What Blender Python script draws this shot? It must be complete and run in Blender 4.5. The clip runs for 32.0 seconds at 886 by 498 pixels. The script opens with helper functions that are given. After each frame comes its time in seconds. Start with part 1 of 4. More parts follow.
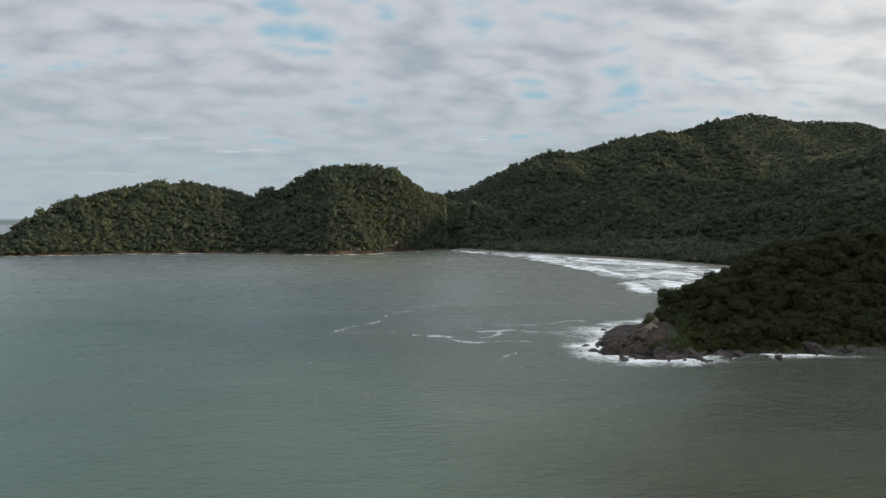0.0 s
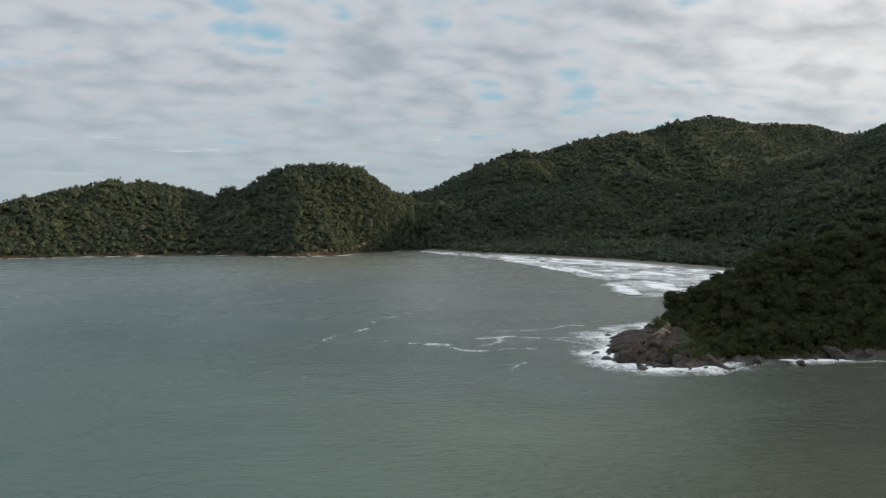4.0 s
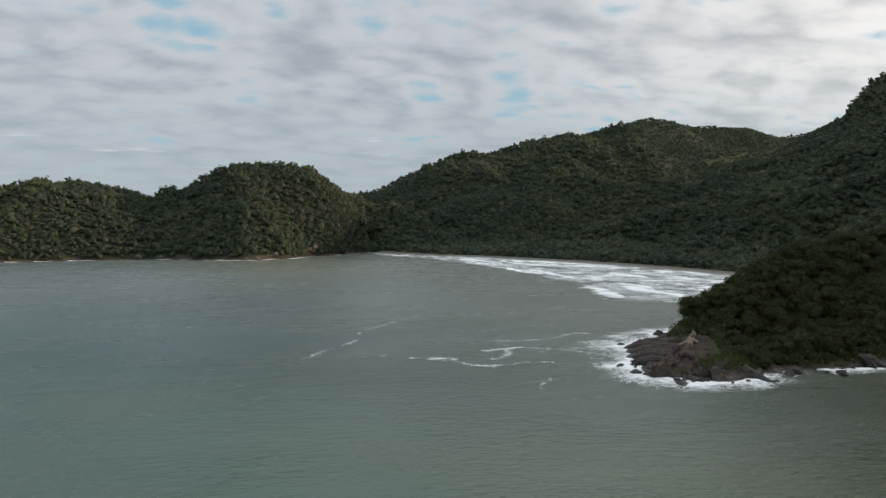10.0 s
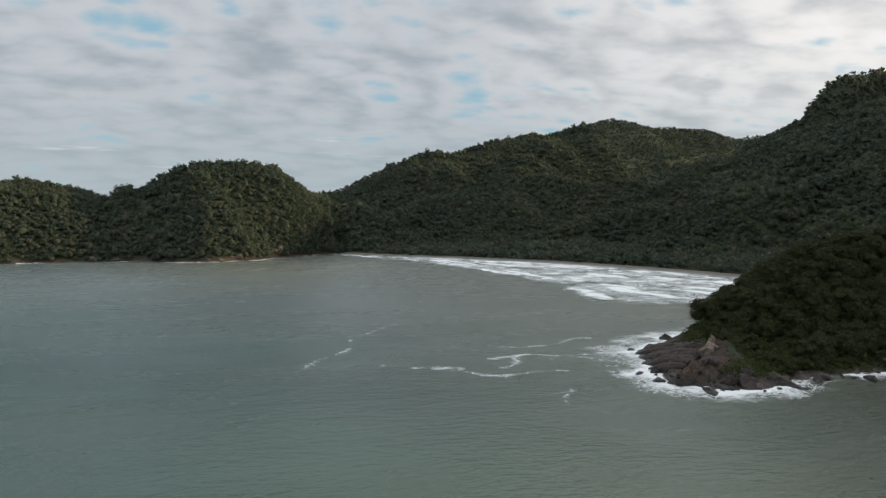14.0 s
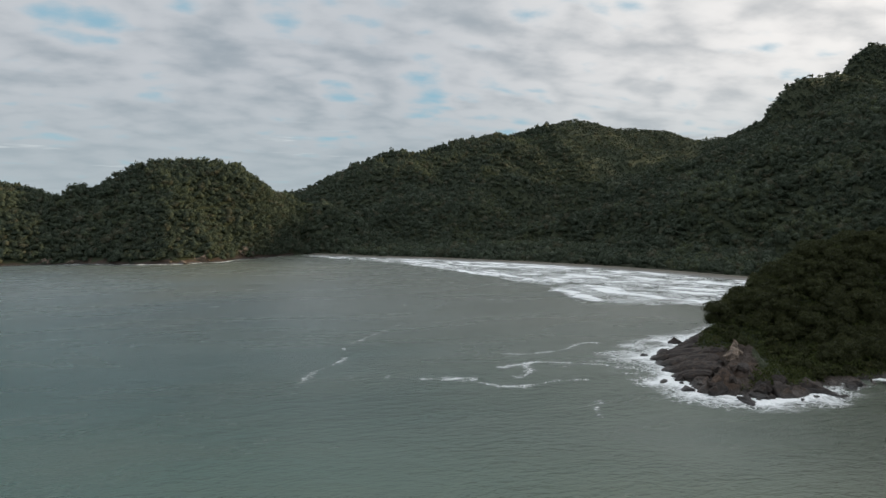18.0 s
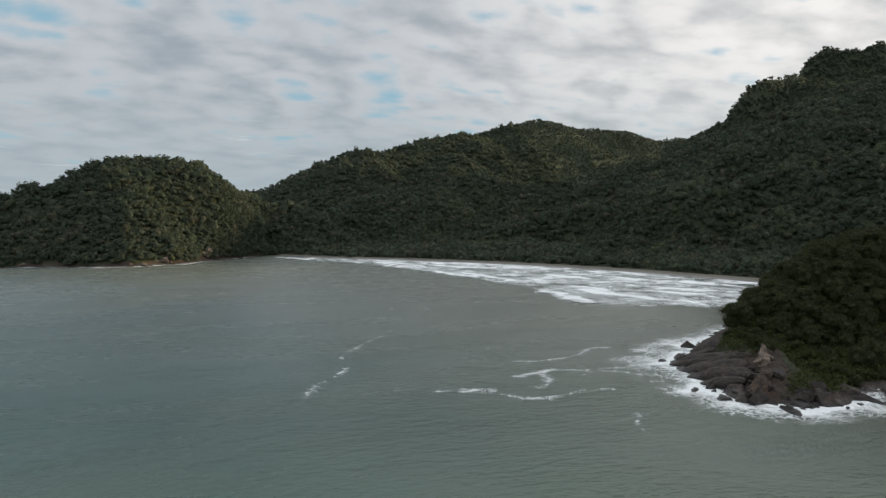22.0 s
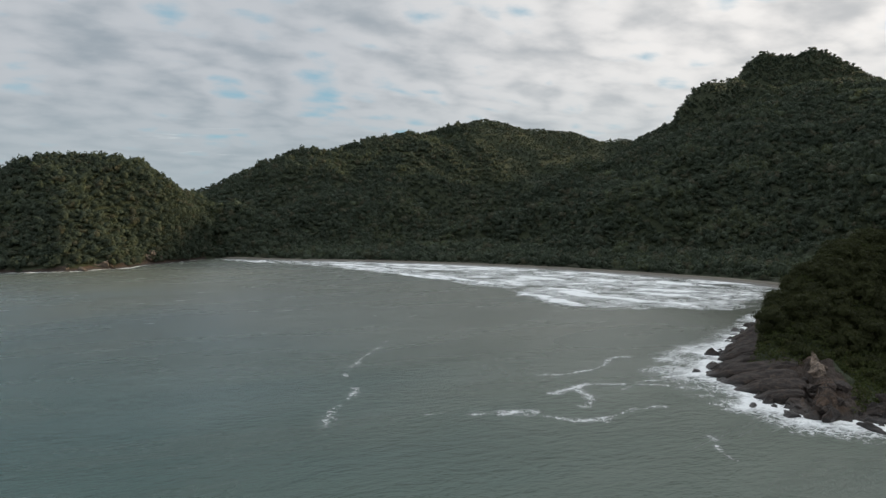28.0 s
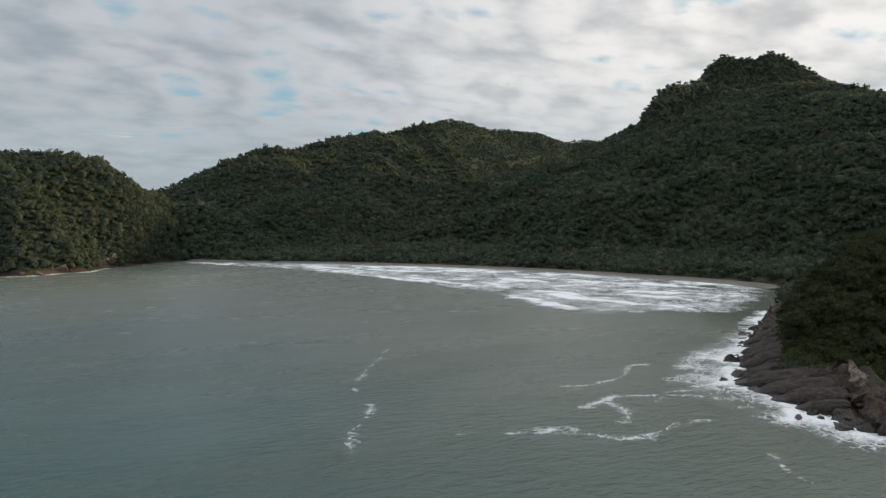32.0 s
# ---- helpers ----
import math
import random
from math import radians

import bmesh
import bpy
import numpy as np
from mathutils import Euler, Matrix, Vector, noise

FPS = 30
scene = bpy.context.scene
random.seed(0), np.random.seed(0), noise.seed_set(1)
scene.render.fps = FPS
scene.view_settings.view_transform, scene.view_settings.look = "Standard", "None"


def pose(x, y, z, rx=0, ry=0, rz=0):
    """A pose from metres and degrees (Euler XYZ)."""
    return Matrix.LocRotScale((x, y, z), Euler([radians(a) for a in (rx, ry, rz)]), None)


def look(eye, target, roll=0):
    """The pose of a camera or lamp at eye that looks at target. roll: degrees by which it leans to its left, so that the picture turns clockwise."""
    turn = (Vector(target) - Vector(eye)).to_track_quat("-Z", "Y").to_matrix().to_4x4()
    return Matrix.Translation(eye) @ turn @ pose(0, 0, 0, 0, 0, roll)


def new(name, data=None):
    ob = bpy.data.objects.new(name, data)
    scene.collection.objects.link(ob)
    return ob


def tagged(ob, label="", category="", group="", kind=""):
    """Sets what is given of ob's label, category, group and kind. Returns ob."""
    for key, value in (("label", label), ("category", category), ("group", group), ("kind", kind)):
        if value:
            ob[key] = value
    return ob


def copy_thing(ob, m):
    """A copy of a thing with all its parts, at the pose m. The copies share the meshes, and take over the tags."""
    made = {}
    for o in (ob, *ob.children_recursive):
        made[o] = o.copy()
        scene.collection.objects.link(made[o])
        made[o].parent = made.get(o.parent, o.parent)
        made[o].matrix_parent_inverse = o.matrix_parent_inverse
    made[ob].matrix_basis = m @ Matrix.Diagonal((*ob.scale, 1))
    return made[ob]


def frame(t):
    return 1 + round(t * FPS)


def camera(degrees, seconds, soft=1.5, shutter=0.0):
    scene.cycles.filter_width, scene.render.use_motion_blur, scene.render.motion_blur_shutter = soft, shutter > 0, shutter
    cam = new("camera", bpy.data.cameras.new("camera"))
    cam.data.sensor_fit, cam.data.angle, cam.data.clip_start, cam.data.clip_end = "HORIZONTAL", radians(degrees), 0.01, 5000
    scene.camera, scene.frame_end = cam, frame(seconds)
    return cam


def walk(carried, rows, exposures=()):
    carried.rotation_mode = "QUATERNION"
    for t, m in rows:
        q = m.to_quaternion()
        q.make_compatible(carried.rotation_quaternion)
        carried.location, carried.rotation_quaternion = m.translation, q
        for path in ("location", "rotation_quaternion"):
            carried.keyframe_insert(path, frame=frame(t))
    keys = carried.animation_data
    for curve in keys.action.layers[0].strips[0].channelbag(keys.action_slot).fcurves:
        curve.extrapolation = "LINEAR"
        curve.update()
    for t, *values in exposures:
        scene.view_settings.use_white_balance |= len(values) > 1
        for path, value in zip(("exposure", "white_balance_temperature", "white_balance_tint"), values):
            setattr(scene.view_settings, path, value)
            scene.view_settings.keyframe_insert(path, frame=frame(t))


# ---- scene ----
# Camera: a drone drifting forward and to its left over a bay while it pans right.
cam = camera(66.0, 32.0, soft=1.4)
PATH = [
    (0.0, 0.00, 0.00, 60.00, 87.259, 0.034, 0.000),
    (6.0, -27.64, 34.43, 59.40, 87.335, 0.154, -5.297),
    (9.0, -40.69, 51.75, 59.24, 87.385, 0.195, -7.918),
    (13.0, -56.45, 74.94, 58.86, 87.410, 0.233, -11.474),
    (19.0, -77.68, 110.31, 58.18, 87.430, 0.308, -16.774),
    (23.0, -90.70, 134.46, 57.92, 87.413, 0.403, -20.265),
    (28.0, -105.32, 164.78, 58.19, 87.392, 0.495, -24.599),
    (32.0, -116.08, 188.46, 58.95, 87.394, 0.571, -27.999),
]
walk(cam, [(t, pose(x, y, z, rx, ry, rz)) for t, x, y, z, rx, ry, rz in PATH],
     exposures=[(0.0, 0.0), (13.0, -0.03), (32.0, -0.10)])

# ------------------------------------------------------------------ node helpers
def tree_of(owner):
    owner.use_nodes = True
    nt = owner.node_tree
    nt.nodes.clear()
    return nt


def node(nt, kind, **inputs):
    n = nt.nodes.new(kind)
    for key, value in inputs.items():
        if hasattr(n, key):
            setattr(n, key, value)
    return n


def put(nt, n, socket, value):
    """Set or link one input of a node, by name or by index."""
    s = n.inputs[socket]
    if isinstance(value, bpy.types.NodeSocket):
        nt.links.new(value, s)
    else:
        s.default_value = value
    return n


def maths(nt, op, a, b=0.0, c=0.0, clamp=False):
    n = nt.nodes.new("ShaderNodeMath")
    n.operation, n.use_clamp = op, clamp
    put(nt, n, 0, a), put(nt, n, 1, b), put(nt, n, 2, c)
    return n.outputs[0]


def ramp(nt, fac, low, high, a=0.0, b=1.0):
    n = nt.nodes.new("ShaderNodeMapRange")
    n.interpolation_type = "SMOOTHSTEP"
    for i, v in enumerate((fac, low, high, a, b)):
        put(nt, n, i, v)
    return n.outputs[0]


def blend(nt, fac, a, b):
    n = nt.nodes.new("ShaderNodeMix")
    n.data_type = "RGBA"
    put(nt, n, 0, fac)
    for i, v in ((6, a), (7, b)):
        put(nt, n, i, v if isinstance(v, bpy.types.NodeSocket) else (*v, 1.0))
    return n.outputs[2]


def grain(nt, vec, scale, detail=4.0, rough=0.55, distortion=0.0):
    n = nt.nodes.new("ShaderNodeTexNoise")
    put(nt, n, "Vector", vec), put(nt, n, "Scale", scale), put(nt, n, "Detail", detail)
    put(nt, n, "Roughness", rough), put(nt, n, "Distortion", distortion)
    return n.outputs[0]


def scaled(nt, vec, sx, sy, sz, turn=0.0):
    n = nt.nodes.new("ShaderNodeMapping")
    put(nt, n, "Vector", vec)
    n.inputs["Scale"].default_value = (sx, sy, sz)
    n.inputs["Rotation"].default_value = (0, 0, radians(turn))
    return n.outputs[0]


# ------------------------------------------------------------------ world: broken layer of cloud, pale blue gaps
SUN_AZ, SUN_EL, GLOW_AZ = radians(95), radians(12.8), radians(68)       # clockwise from +y
world = bpy.data.worlds.new("cloudy_sky")
scene.world = world
nt = tree_of(world)
out = nt.nodes.new("ShaderNodeOutputWorld")
bg = nt.nodes.new("ShaderNodeBackground")
sky = nt.nodes.new("ShaderNodeTexSky")
sky.sky_type, sky.sun_disc = "NISHITA", False
sky.sun_elevation, sky.sun_rotation = SUN_EL, SUN_AZ
ways = nt.nodes.new("ShaderNodeTexCoord").outputs["Generated"]
sep = nt.nodes.new("ShaderNodeSeparateXYZ")
put(nt, sep, 0, ways)
dx, dy, dz = sep.outputs
up = maths(nt, "MAXIMUM", dz, 0.0)
far = maths(nt, "ADD", up, 0.24)
flat = nt.nodes.new("ShaderNodeCombineXYZ")
put(nt, flat, 0, maths(nt, "DIVIDE", dx, far)), put(nt, flat, 1, maths(nt, "DIVIDE", dy, far))
layer = flat.outputs[0]
def cloud_depth(at):
    """Thickness of the cloud layer: broad rolls, puffs and a little fleece."""
    rolls = grain(nt, scaled(nt, at, 0.8, 1.0, 1, 6), 3.0, 1, 0.5)
    wander = nt.nodes.new("ShaderNodeTexNoise")
    put(nt, wander, "Vector", at), put(nt, wander, "Scale", 5.0), put(nt, wander, "Detail", 1.5)
    bent = nt.nodes.new("ShaderNodeVectorMath")
    bent.operation = "MULTIPLY_ADD"
    put(nt, bent, 0, wander.outputs[1])
    bent.inputs[1].default_value = (0.16, 0.16, 0.0)
    put(nt, bent, 2, at)
    cells = nt.nodes.new("ShaderNodeTexVoronoi")
    cells.feature = "SMOOTH_F1"
    put(nt, cells, "Vector", scaled(nt, bent.outputs[0], 0.62, 1.0, 0.0, 4)), put(nt, cells, "Scale", 10.0), put(nt, cells, "Smoothness", 0.3)
    puffs = maths(nt, "ADD", 0.0, maths(nt, "MULTIPLY", cells.outputs["Distance"], 0.9))
    curds = grain(nt, scaled(nt, at, 0.9, 1.0, 1, -3), 13.0, 4, 0.5)
    fleece = grain(nt, scaled(nt, at, 0.7, 1.0, 1), 34.0, 3, 0.5)
    t = maths(nt, "ADD", maths(nt, "MULTIPLY", rolls, 0.36), maths(nt, "MULTIPLY", puffs, 0.34))
    t = maths(nt, "ADD", t, maths(nt, "MULTIPLY", curds, 0.24))
    return maths(nt, "ADD", t, maths(nt, "MULTIPLY", fleece, 0.09))


thick = cloud_depth(layer)
shifted = nt.nodes.new("ShaderNodeVectorMath")
shifted.operation = "ADD"
put(nt, shifted, 0, layer)
shifted.inputs[1].default_value = (0.03, 0.035, 0.0)
relief = maths(nt, "SUBTRACT", thick, cloud_depth(shifted.outputs[0]))     # lit and shaded sides of the puffs
# clear gaps in the layer, by azimuth and height in degrees
for az, el, size, depth in ((-11.8, 15.5, 1.9, 0.20), (2.5, 16.8, 1.3, 0.17), (14.0, 10.4, 1.3, 0.14), (15.5, 13.6, 1.4, 0.12),
                            (7.2, 10.5, 0.9, 0.12), (-6.0, 17.5, 1.6, 0.14), (24.0, 17.5, 1.4, 0.14), (36.0, 10.0, 0.9, 0.10), (38.0, 18.2, 1.5, 0.14), (48.0, 17.2, 1.6, 0.13), (59.0, 15.2, 1.5, 0.12)):
    a, e = radians(az), radians(el)
    dot = nt.nodes.new("ShaderNodeVectorMath")
    dot.operation = "DOT_PRODUCT"
    put(nt, dot, 0, ways)
    dot.inputs[1].default_value = (math.sin(a) * math.cos(e), math.cos(a) * math.cos(e), math.sin(e))
    near = ramp(nt, dot.outputs["Value"], math.cos(radians(size * 2.3)), 1.0, 0.0, depth * 0.85)
    thick = maths(nt, "SUBTRACT", thick, near)
cover = ramp(nt, thick, 0.22, 0.45)
shade = ramp(nt, maths(nt, "SUBTRACT", thick, maths(nt, "MULTIPLY", relief, 0.8)), 0.41, 0.70)
sunward = nt.nodes.new("ShaderNodeVectorMath")
sunward.operation = "DOT_PRODUCT"
put(nt, sunward, 0, ways)
sunward.inputs[1].default_value = (math.sin(GLOW_AZ), math.cos(GLOW_AZ), 0.25)     # where the layer is thinnest
glow = ramp(nt, sunward.outputs["Value"], 0.56, 1.08)
bright = blend(nt, glow, (0.56, 0.592, 0.63), (1.02, 0.99, 0.96))
dull = blend(nt, glow, (0.345, 0.40, 0.45), (0.60, 0.61, 0.62))
cloud = blend(nt, shade, bright, dull)
veil = ramp(nt, dz, 0.02, 0.24, 0.22, 1.0)
cloud = blend(nt, veil, (0.40, 0.475, 0.515), cloud)
# thin bright slits in the far edge of the layer
slits = ramp(nt, grain(nt, scaled(nt, ways, 6.0, 6.0, 75.0), 1.0, 4, 0.6), 0.60, 0.72, 0.0, 0.75)
slits = maths(nt, "MULTIPLY", slits, maths(nt, "MULTIPLY", ramp(nt, dz, 0.045, 0.075), ramp(nt, dz, 0.105, 0.15, 1.0, 0.0)))
cloud = blend(nt, slits, cloud, (0.66, 0.72, 0.74))
clear = nt.nodes.new("ShaderNodeVectorMath")
clear.operation = "SCALE"
put(nt, clear, 0, sky.outputs[0])
clear.inputs["Scale"].default_value = 0.11
clear_tint = blend(nt, 0.7, clear.outputs[0], (0.34, 0.58, 0.72))
above = blend(nt, maths(nt, "MAXIMUM", cover, maths(nt, "SUBTRACT", 1.0, ramp(nt, dz, 0.03, 0.09))), clear_tint, cloud)
everything = blend(nt, ramp(nt, dz, -0.006, -0.001), (0.19, 0.225, 0.225), above)
put(nt, bg, "Color", everything), put(nt, bg, "Strength", ramp(nt, dz, 0.27, 1.0, 1.0, 2.1))
nt.links.new(bg.outputs[0], out.inputs[0])

sun_data = bpy.data.lights.new("sun", "SUN")
sun_data.energy, sun_data.angle, sun_data.color = 4.3, radians(1.5), (1.0, 0.80, 0.48)
sun = new("sun", sun_data)
sun.matrix_world = look((0, 0, 0), (-math.sin(SUN_AZ) * math.cos(SUN_EL), -math.cos(SUN_AZ) * math.cos(SUN_EL), -math.sin(SUN_EL)))


# ------------------------------------------------------------------ materials
def surface(name):
    m = bpy.data.materials.new(name)
    nt = tree_of(m)
    out = nt.nodes.new("ShaderNodeOutputMaterial")
    p = nt.nodes.new("ShaderNodeBsdfPrincipled")
    nt.links.new(p.outputs[0], out.inputs[0])
    return m, nt, p, nt.nodes.new("ShaderNodeTexCoord").outputs["Object"]


def bumped(nt, p, height, strength, distance):
    b = nt.nodes.new("ShaderNodeBump")
    put(nt, b, "Height", height), put(nt, b, "Strength", strength), put(nt, b, "Distance", distance)
    nt.links.new(b.outputs[0], p.inputs["Normal"])


def attribute(nt, name):
    a = nt.nodes.new("ShaderNodeAttribute")
    a.attribute_name = name
    return a.outputs["Fac"]


def water_material():
    m, nt, p, v = surface("sea_water")
    cloudy = grain(nt, v, 0.006, 4, 0.55, 0.6)
    streaky = grain(nt, scaled(nt, v, 0.35, 1.0, 1, -15), 0.02, 4, 0.6, 1.0)
    place = nt.nodes.new("ShaderNodeSeparateXYZ")
    put(nt, place, 0, v)
    silt = maths(nt, "ADD", place.outputs[0], maths(nt, "MULTIPLY", maths(nt, "SUBTRACT", cloudy, 0.5), 380.0))
    silt = maths(nt, "ADD", silt, maths(nt, "MULTIPLY", place.outputs[1], 0.5))
    clear_and_sheen = blend(nt, ramp(nt, maths(nt, "ADD", place.outputs[0], maths(nt, "MULTIPLY", streaky, 150.0)), -120, 130), (0.046, 0.094, 0.090), (0.080, 0.110, 0.086))
    # farther out the base colour pales, standing in for sky reflection
    clear_and_sheen = blend(nt, ramp(nt, place.outputs[1], 300, 800, 0.0, 0.85), clear_and_sheen, (0.126, 0.160, 0.172))
    col = blend(nt, ramp(nt, silt, 50, 420), clear_and_sheen, (0.138, 0.152, 0.124))
    col = blend(nt, ramp(nt, streaky, 0.45, 0.75, 0.0, 0.35), col, (0.064, 0.086, 0.080))
    # the headland's dark reflection, painted into the colour, with stronger ripples
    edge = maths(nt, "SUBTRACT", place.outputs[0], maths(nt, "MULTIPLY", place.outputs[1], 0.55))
    weight = ramp(nt, maths(nt, "ADD", edge, maths(nt, "MULTIPLY", cloudy, 60.0)), -70, 25)
    col = blend(nt, weight, col, (0.038, 0.050, 0.028))
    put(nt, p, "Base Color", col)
    put(nt, p, "Roughness", ramp(nt, streaky, 0.3, 0.7, 0.22, 0.30))
    put(nt, p, "IOR", 1.333)
    swell = grain(nt, scaled(nt, v, 0.45, 1.0, 1, 12), 0.11, 3, 0.5, 0.5)
    chop = grain(nt, scaled(nt, v, 0.55, 1.0, 1, 20), 0.42, 4, 0.6, 0.3)
    fine = grain(nt, scaled(nt, v, 0.8, 1.0, 1, -8), 1.0, 4, 0.65)
    gusts = ramp(nt, grain(nt, scaled(nt, v, 0.6, 1.0, 1, 25), 0.016, 4, 0.6, 0.8), 0.35, 0.65, 0.45, 1.6)
    h = maths(nt, "ADD", maths(nt, "MULTIPLY", swell, 0.55), maths(nt, "MULTIPLY", maths(nt, "MULTIPLY", chop, gusts), 0.75))
    h = maths(nt, "ADD", h, maths(nt, "MULTIPLY", fine, 0.34))
    calm = ramp(nt, maths(nt, "SUBTRACT", place.outputs[1], maths(nt, "MULTIPLY", place.outputs[0], 0.8)), 260, 800, 1.0, 1.1)
    slick = ramp(nt, grain(nt, scaled(nt, v, 0.7, 1.0, 1, 30), 0.0045, 3, 0.5, 0.8), 0.36, 0.60, 0.62, 1.2)
    slick = maths(nt, "MAXIMUM", slick, maths(nt, "MULTIPLY", weight, 1.3))
    h = maths(nt, "MULTIPLY", maths(nt, "MULTIPLY", h, calm), slick)
    bumped(nt, p, maths(nt, "MULTIPLY", h, maths(nt, "ADD", maths(nt, "MULTIPLY", weight, 1.0), 1.0)), 0.85, 1.0)
    return m


def foam_material():
    """Foam by its amount: thin webs where there is little, joined white water where there is much."""
    m, nt, p, v = surface("sea_foam")
    amount = attribute(nt, "foam")
    wob = nt.nodes.new("ShaderNodeTexNoise")
    put(nt, wob, "Vector", v), put(nt, wob, "Scale", 0.22), put(nt, wob, "Detail", 4.0)
    warp = nt.nodes.new("ShaderNodeVectorMath")
    warp.operation = "MULTIPLY_ADD"
    put(nt, warp, 0, wob.outputs[1])
    warp.inputs[1].default_value = (9.0, 9.0, 0.0)
    put(nt, warp, 2, v)
    webs = []
    for scale in (0.26, 0.62):
        lace = nt.nodes.new("ShaderNodeTexVoronoi")
        lace.feature = "DISTANCE_TO_EDGE"
        put(nt, lace, "Vector", warp.outputs[0]), put(nt, lace, "Scale", scale)
        width = maths(nt, "ADD", maths(nt, "MULTIPLY", maths(nt, "MULTIPLY", amount, amount), 0.34), 0.02)
        webs.append(ramp(nt, lace.outputs[0], 0.0, width, 1.0, 0.0))
    patch = grain(nt, v, 0.10, 6, 0.62, 0.8)
    fizz = grain(nt, v, 0.9, 5, 0.7, 0.4)
    body = maths(nt, "ADD", maths(nt, "MULTIPLY", patch, 1.0), maths(nt, "MULTIPLY", fizz, 0.5))
    web = maths(nt, "MAXIMUM", webs[0], maths(nt, "MULTIPLY", webs[1], 0.7))
    web = maths(nt, "MULTIPLY", web, ramp(nt, maths(nt, "ADD", body, amount), 0.97, 1.30, 0.0, 0.75))
    solid = ramp(nt, maths(nt, "ADD", body, amount), 1.28, 1.66)
    alpha = maths(nt, "MAXIMUM", web, solid)
    alpha = maths(nt, "MULTIPLY", alpha, ramp(nt, amount, 0.02, 0.25))
    put(nt, p, "Base Color", blend(nt, ramp(nt, fizz, 0.3, 0.7), (0.84, 0.86, 0.85), (0.95, 0.95, 0.94)))
    put(nt, p, "Roughness", 0.85)
    put(nt, p, "Alpha", alpha)
    bumped(nt, p, maths(nt, "ADD", patch, fizz), 0.8, 0.6)
    return m


def leaf_material(name, dark, mid, pale, rust, size, lively=0.0):
    """Foliage: every crown has its own tint (attribute), with leaf-sized mottling."""
    m, nt, p, v = surface(name)
    own = maths(nt, "SUBTRACT", nt.nodes.new("ShaderNodeObjectInfo").outputs["Random"], 0.5)
    tint = maths(nt, "ADD", attribute(nt, "tint"), maths(nt, "MULTIPLY", own, lively))
    kind = attribute(nt, "kind")
    mottle = grain(nt, v, size, 5, 0.65)
    col = blend(nt, ramp(nt, tint, 0.0, 0.6), dark, mid)
    col = blend(nt, ramp(nt, tint, 0.6, 1.0, 0.0, 0.85), col, pale)
    col = blend(nt, ramp(nt, kind, 0.84, 0.95, 0.0, 0.75), col, rust)
    col = blend(nt, ramp(nt, mottle, 0.32, 0.7), col, tuple(c * 1.75 for c in mid))
    tuned = nt.nodes.new("ShaderNodeMix")
    tuned.data_type, tuned.blend_type = "RGBA", "MULTIPLY"
    put(nt, tuned, 0, 0.75), put(nt, tuned, 6, col)
    spots = blend(nt, ramp(nt, grain(nt, v, size * 2.3, 3, 0.6), 0.35, 0.62), (0.7, 0.7, 0.7), (1.1, 1.1, 1.06))
    put(nt, tuned, 7, spots)
    put(nt, p, "Base Color", tuned.outputs[2])
    put(nt, p, "Roughness", 0.65)
    put(nt, p, "Specular IOR Level", 0.18)
    bumped(nt, p, mottle, 0.6, 0.6 / size)
    through_leaf = nt.nodes.new("ShaderNodeBsdfTranslucent")
    put(nt, through_leaf, 0, tuned.outputs[2])
    both = nt.nodes.new("ShaderNodeMixShader")
    put(nt, both, 0, 0.42), put(nt, both, 1, p.outputs[0]), put(nt, both, 2, through_leaf.outputs[0])
    out = next(n for n in nt.nodes if n.bl_idname == "ShaderNodeOutputMaterial")
    nt.links.new(both.outputs[0], out.inputs["Surface"])
    return m


def ground_material():
    """Forest floor, bare rock low down by the water."""
    m, nt, p, v = surface("forest_floor_and_rock")
    sep = nt.nodes.new("ShaderNodeSeparateXYZ")
    put(nt, sep, 0, v)
    rocky = attribute(nt, "rock")
    coarse = grain(nt, v, 0.05, 6, 0.6, 0.4)
    fine = grain(nt, v, 0.4, 8, 0.74, 0.5)
    soil = blend(nt, coarse, (0.020, 0.027, 0.012), (0.045, 0.055, 0.022))
    crack = nt.nodes.new("ShaderNodeTexVoronoi")
    crack.feature = "DISTANCE_TO_EDGE"
    put(nt, crack, "Vector", scaled(nt, v, 0.5, 1.0, 1.6, 30)), put(nt, crack, "Scale", 0.13)
    rock = blend(nt, ramp(nt, fine, 0.3, 0.7), (0.011, 0.008, 0.007), (0.118, 0.074, 0.048))
    rock = blend(nt, ramp(nt, coarse, 0.5, 0.65), rock, (0.046, 0.032, 0.024))
    rock = blend(nt, ramp(nt, crack.outputs[0], 0.0, 0.04, 0.15, 0.0), rock, (0.02, 0.017, 0.015))
    wet = ramp(nt, maths(nt, "ADD", sep.outputs[2], maths(nt, "MULTIPLY", coarse, 2.5)), 1.6, 4.2, 1.0, 0.0)
    rock = blend(nt, maths(nt, "MULTIPLY", wet, 0.7), rock, (0.028, 0.024, 0.022))
    mask = ramp(nt, maths(nt, "ADD", rocky, maths(nt, "MULTIPLY", maths(nt, "SUBTRACT", coarse, 0.5), 0.9)), 0.42, 0.6)
    put(nt, p, "Base Color", blend(nt, mask, soil, rock))
    put(nt, p, "Roughness", ramp(nt, maths(nt, "MULTIPLY", wet, mask), 0, 1, 0.9, 0.45))
    cracked = ramp(nt, crack.outputs[0], 0.0, 0.10, 0.0, 0.25)
    bumped(nt, p, maths(nt, "ADD", maths(nt, "ADD", fine, cracked), maths(nt, "MULTIPLY", coarse, 2.0)), 1.0, 1.1)
    return m


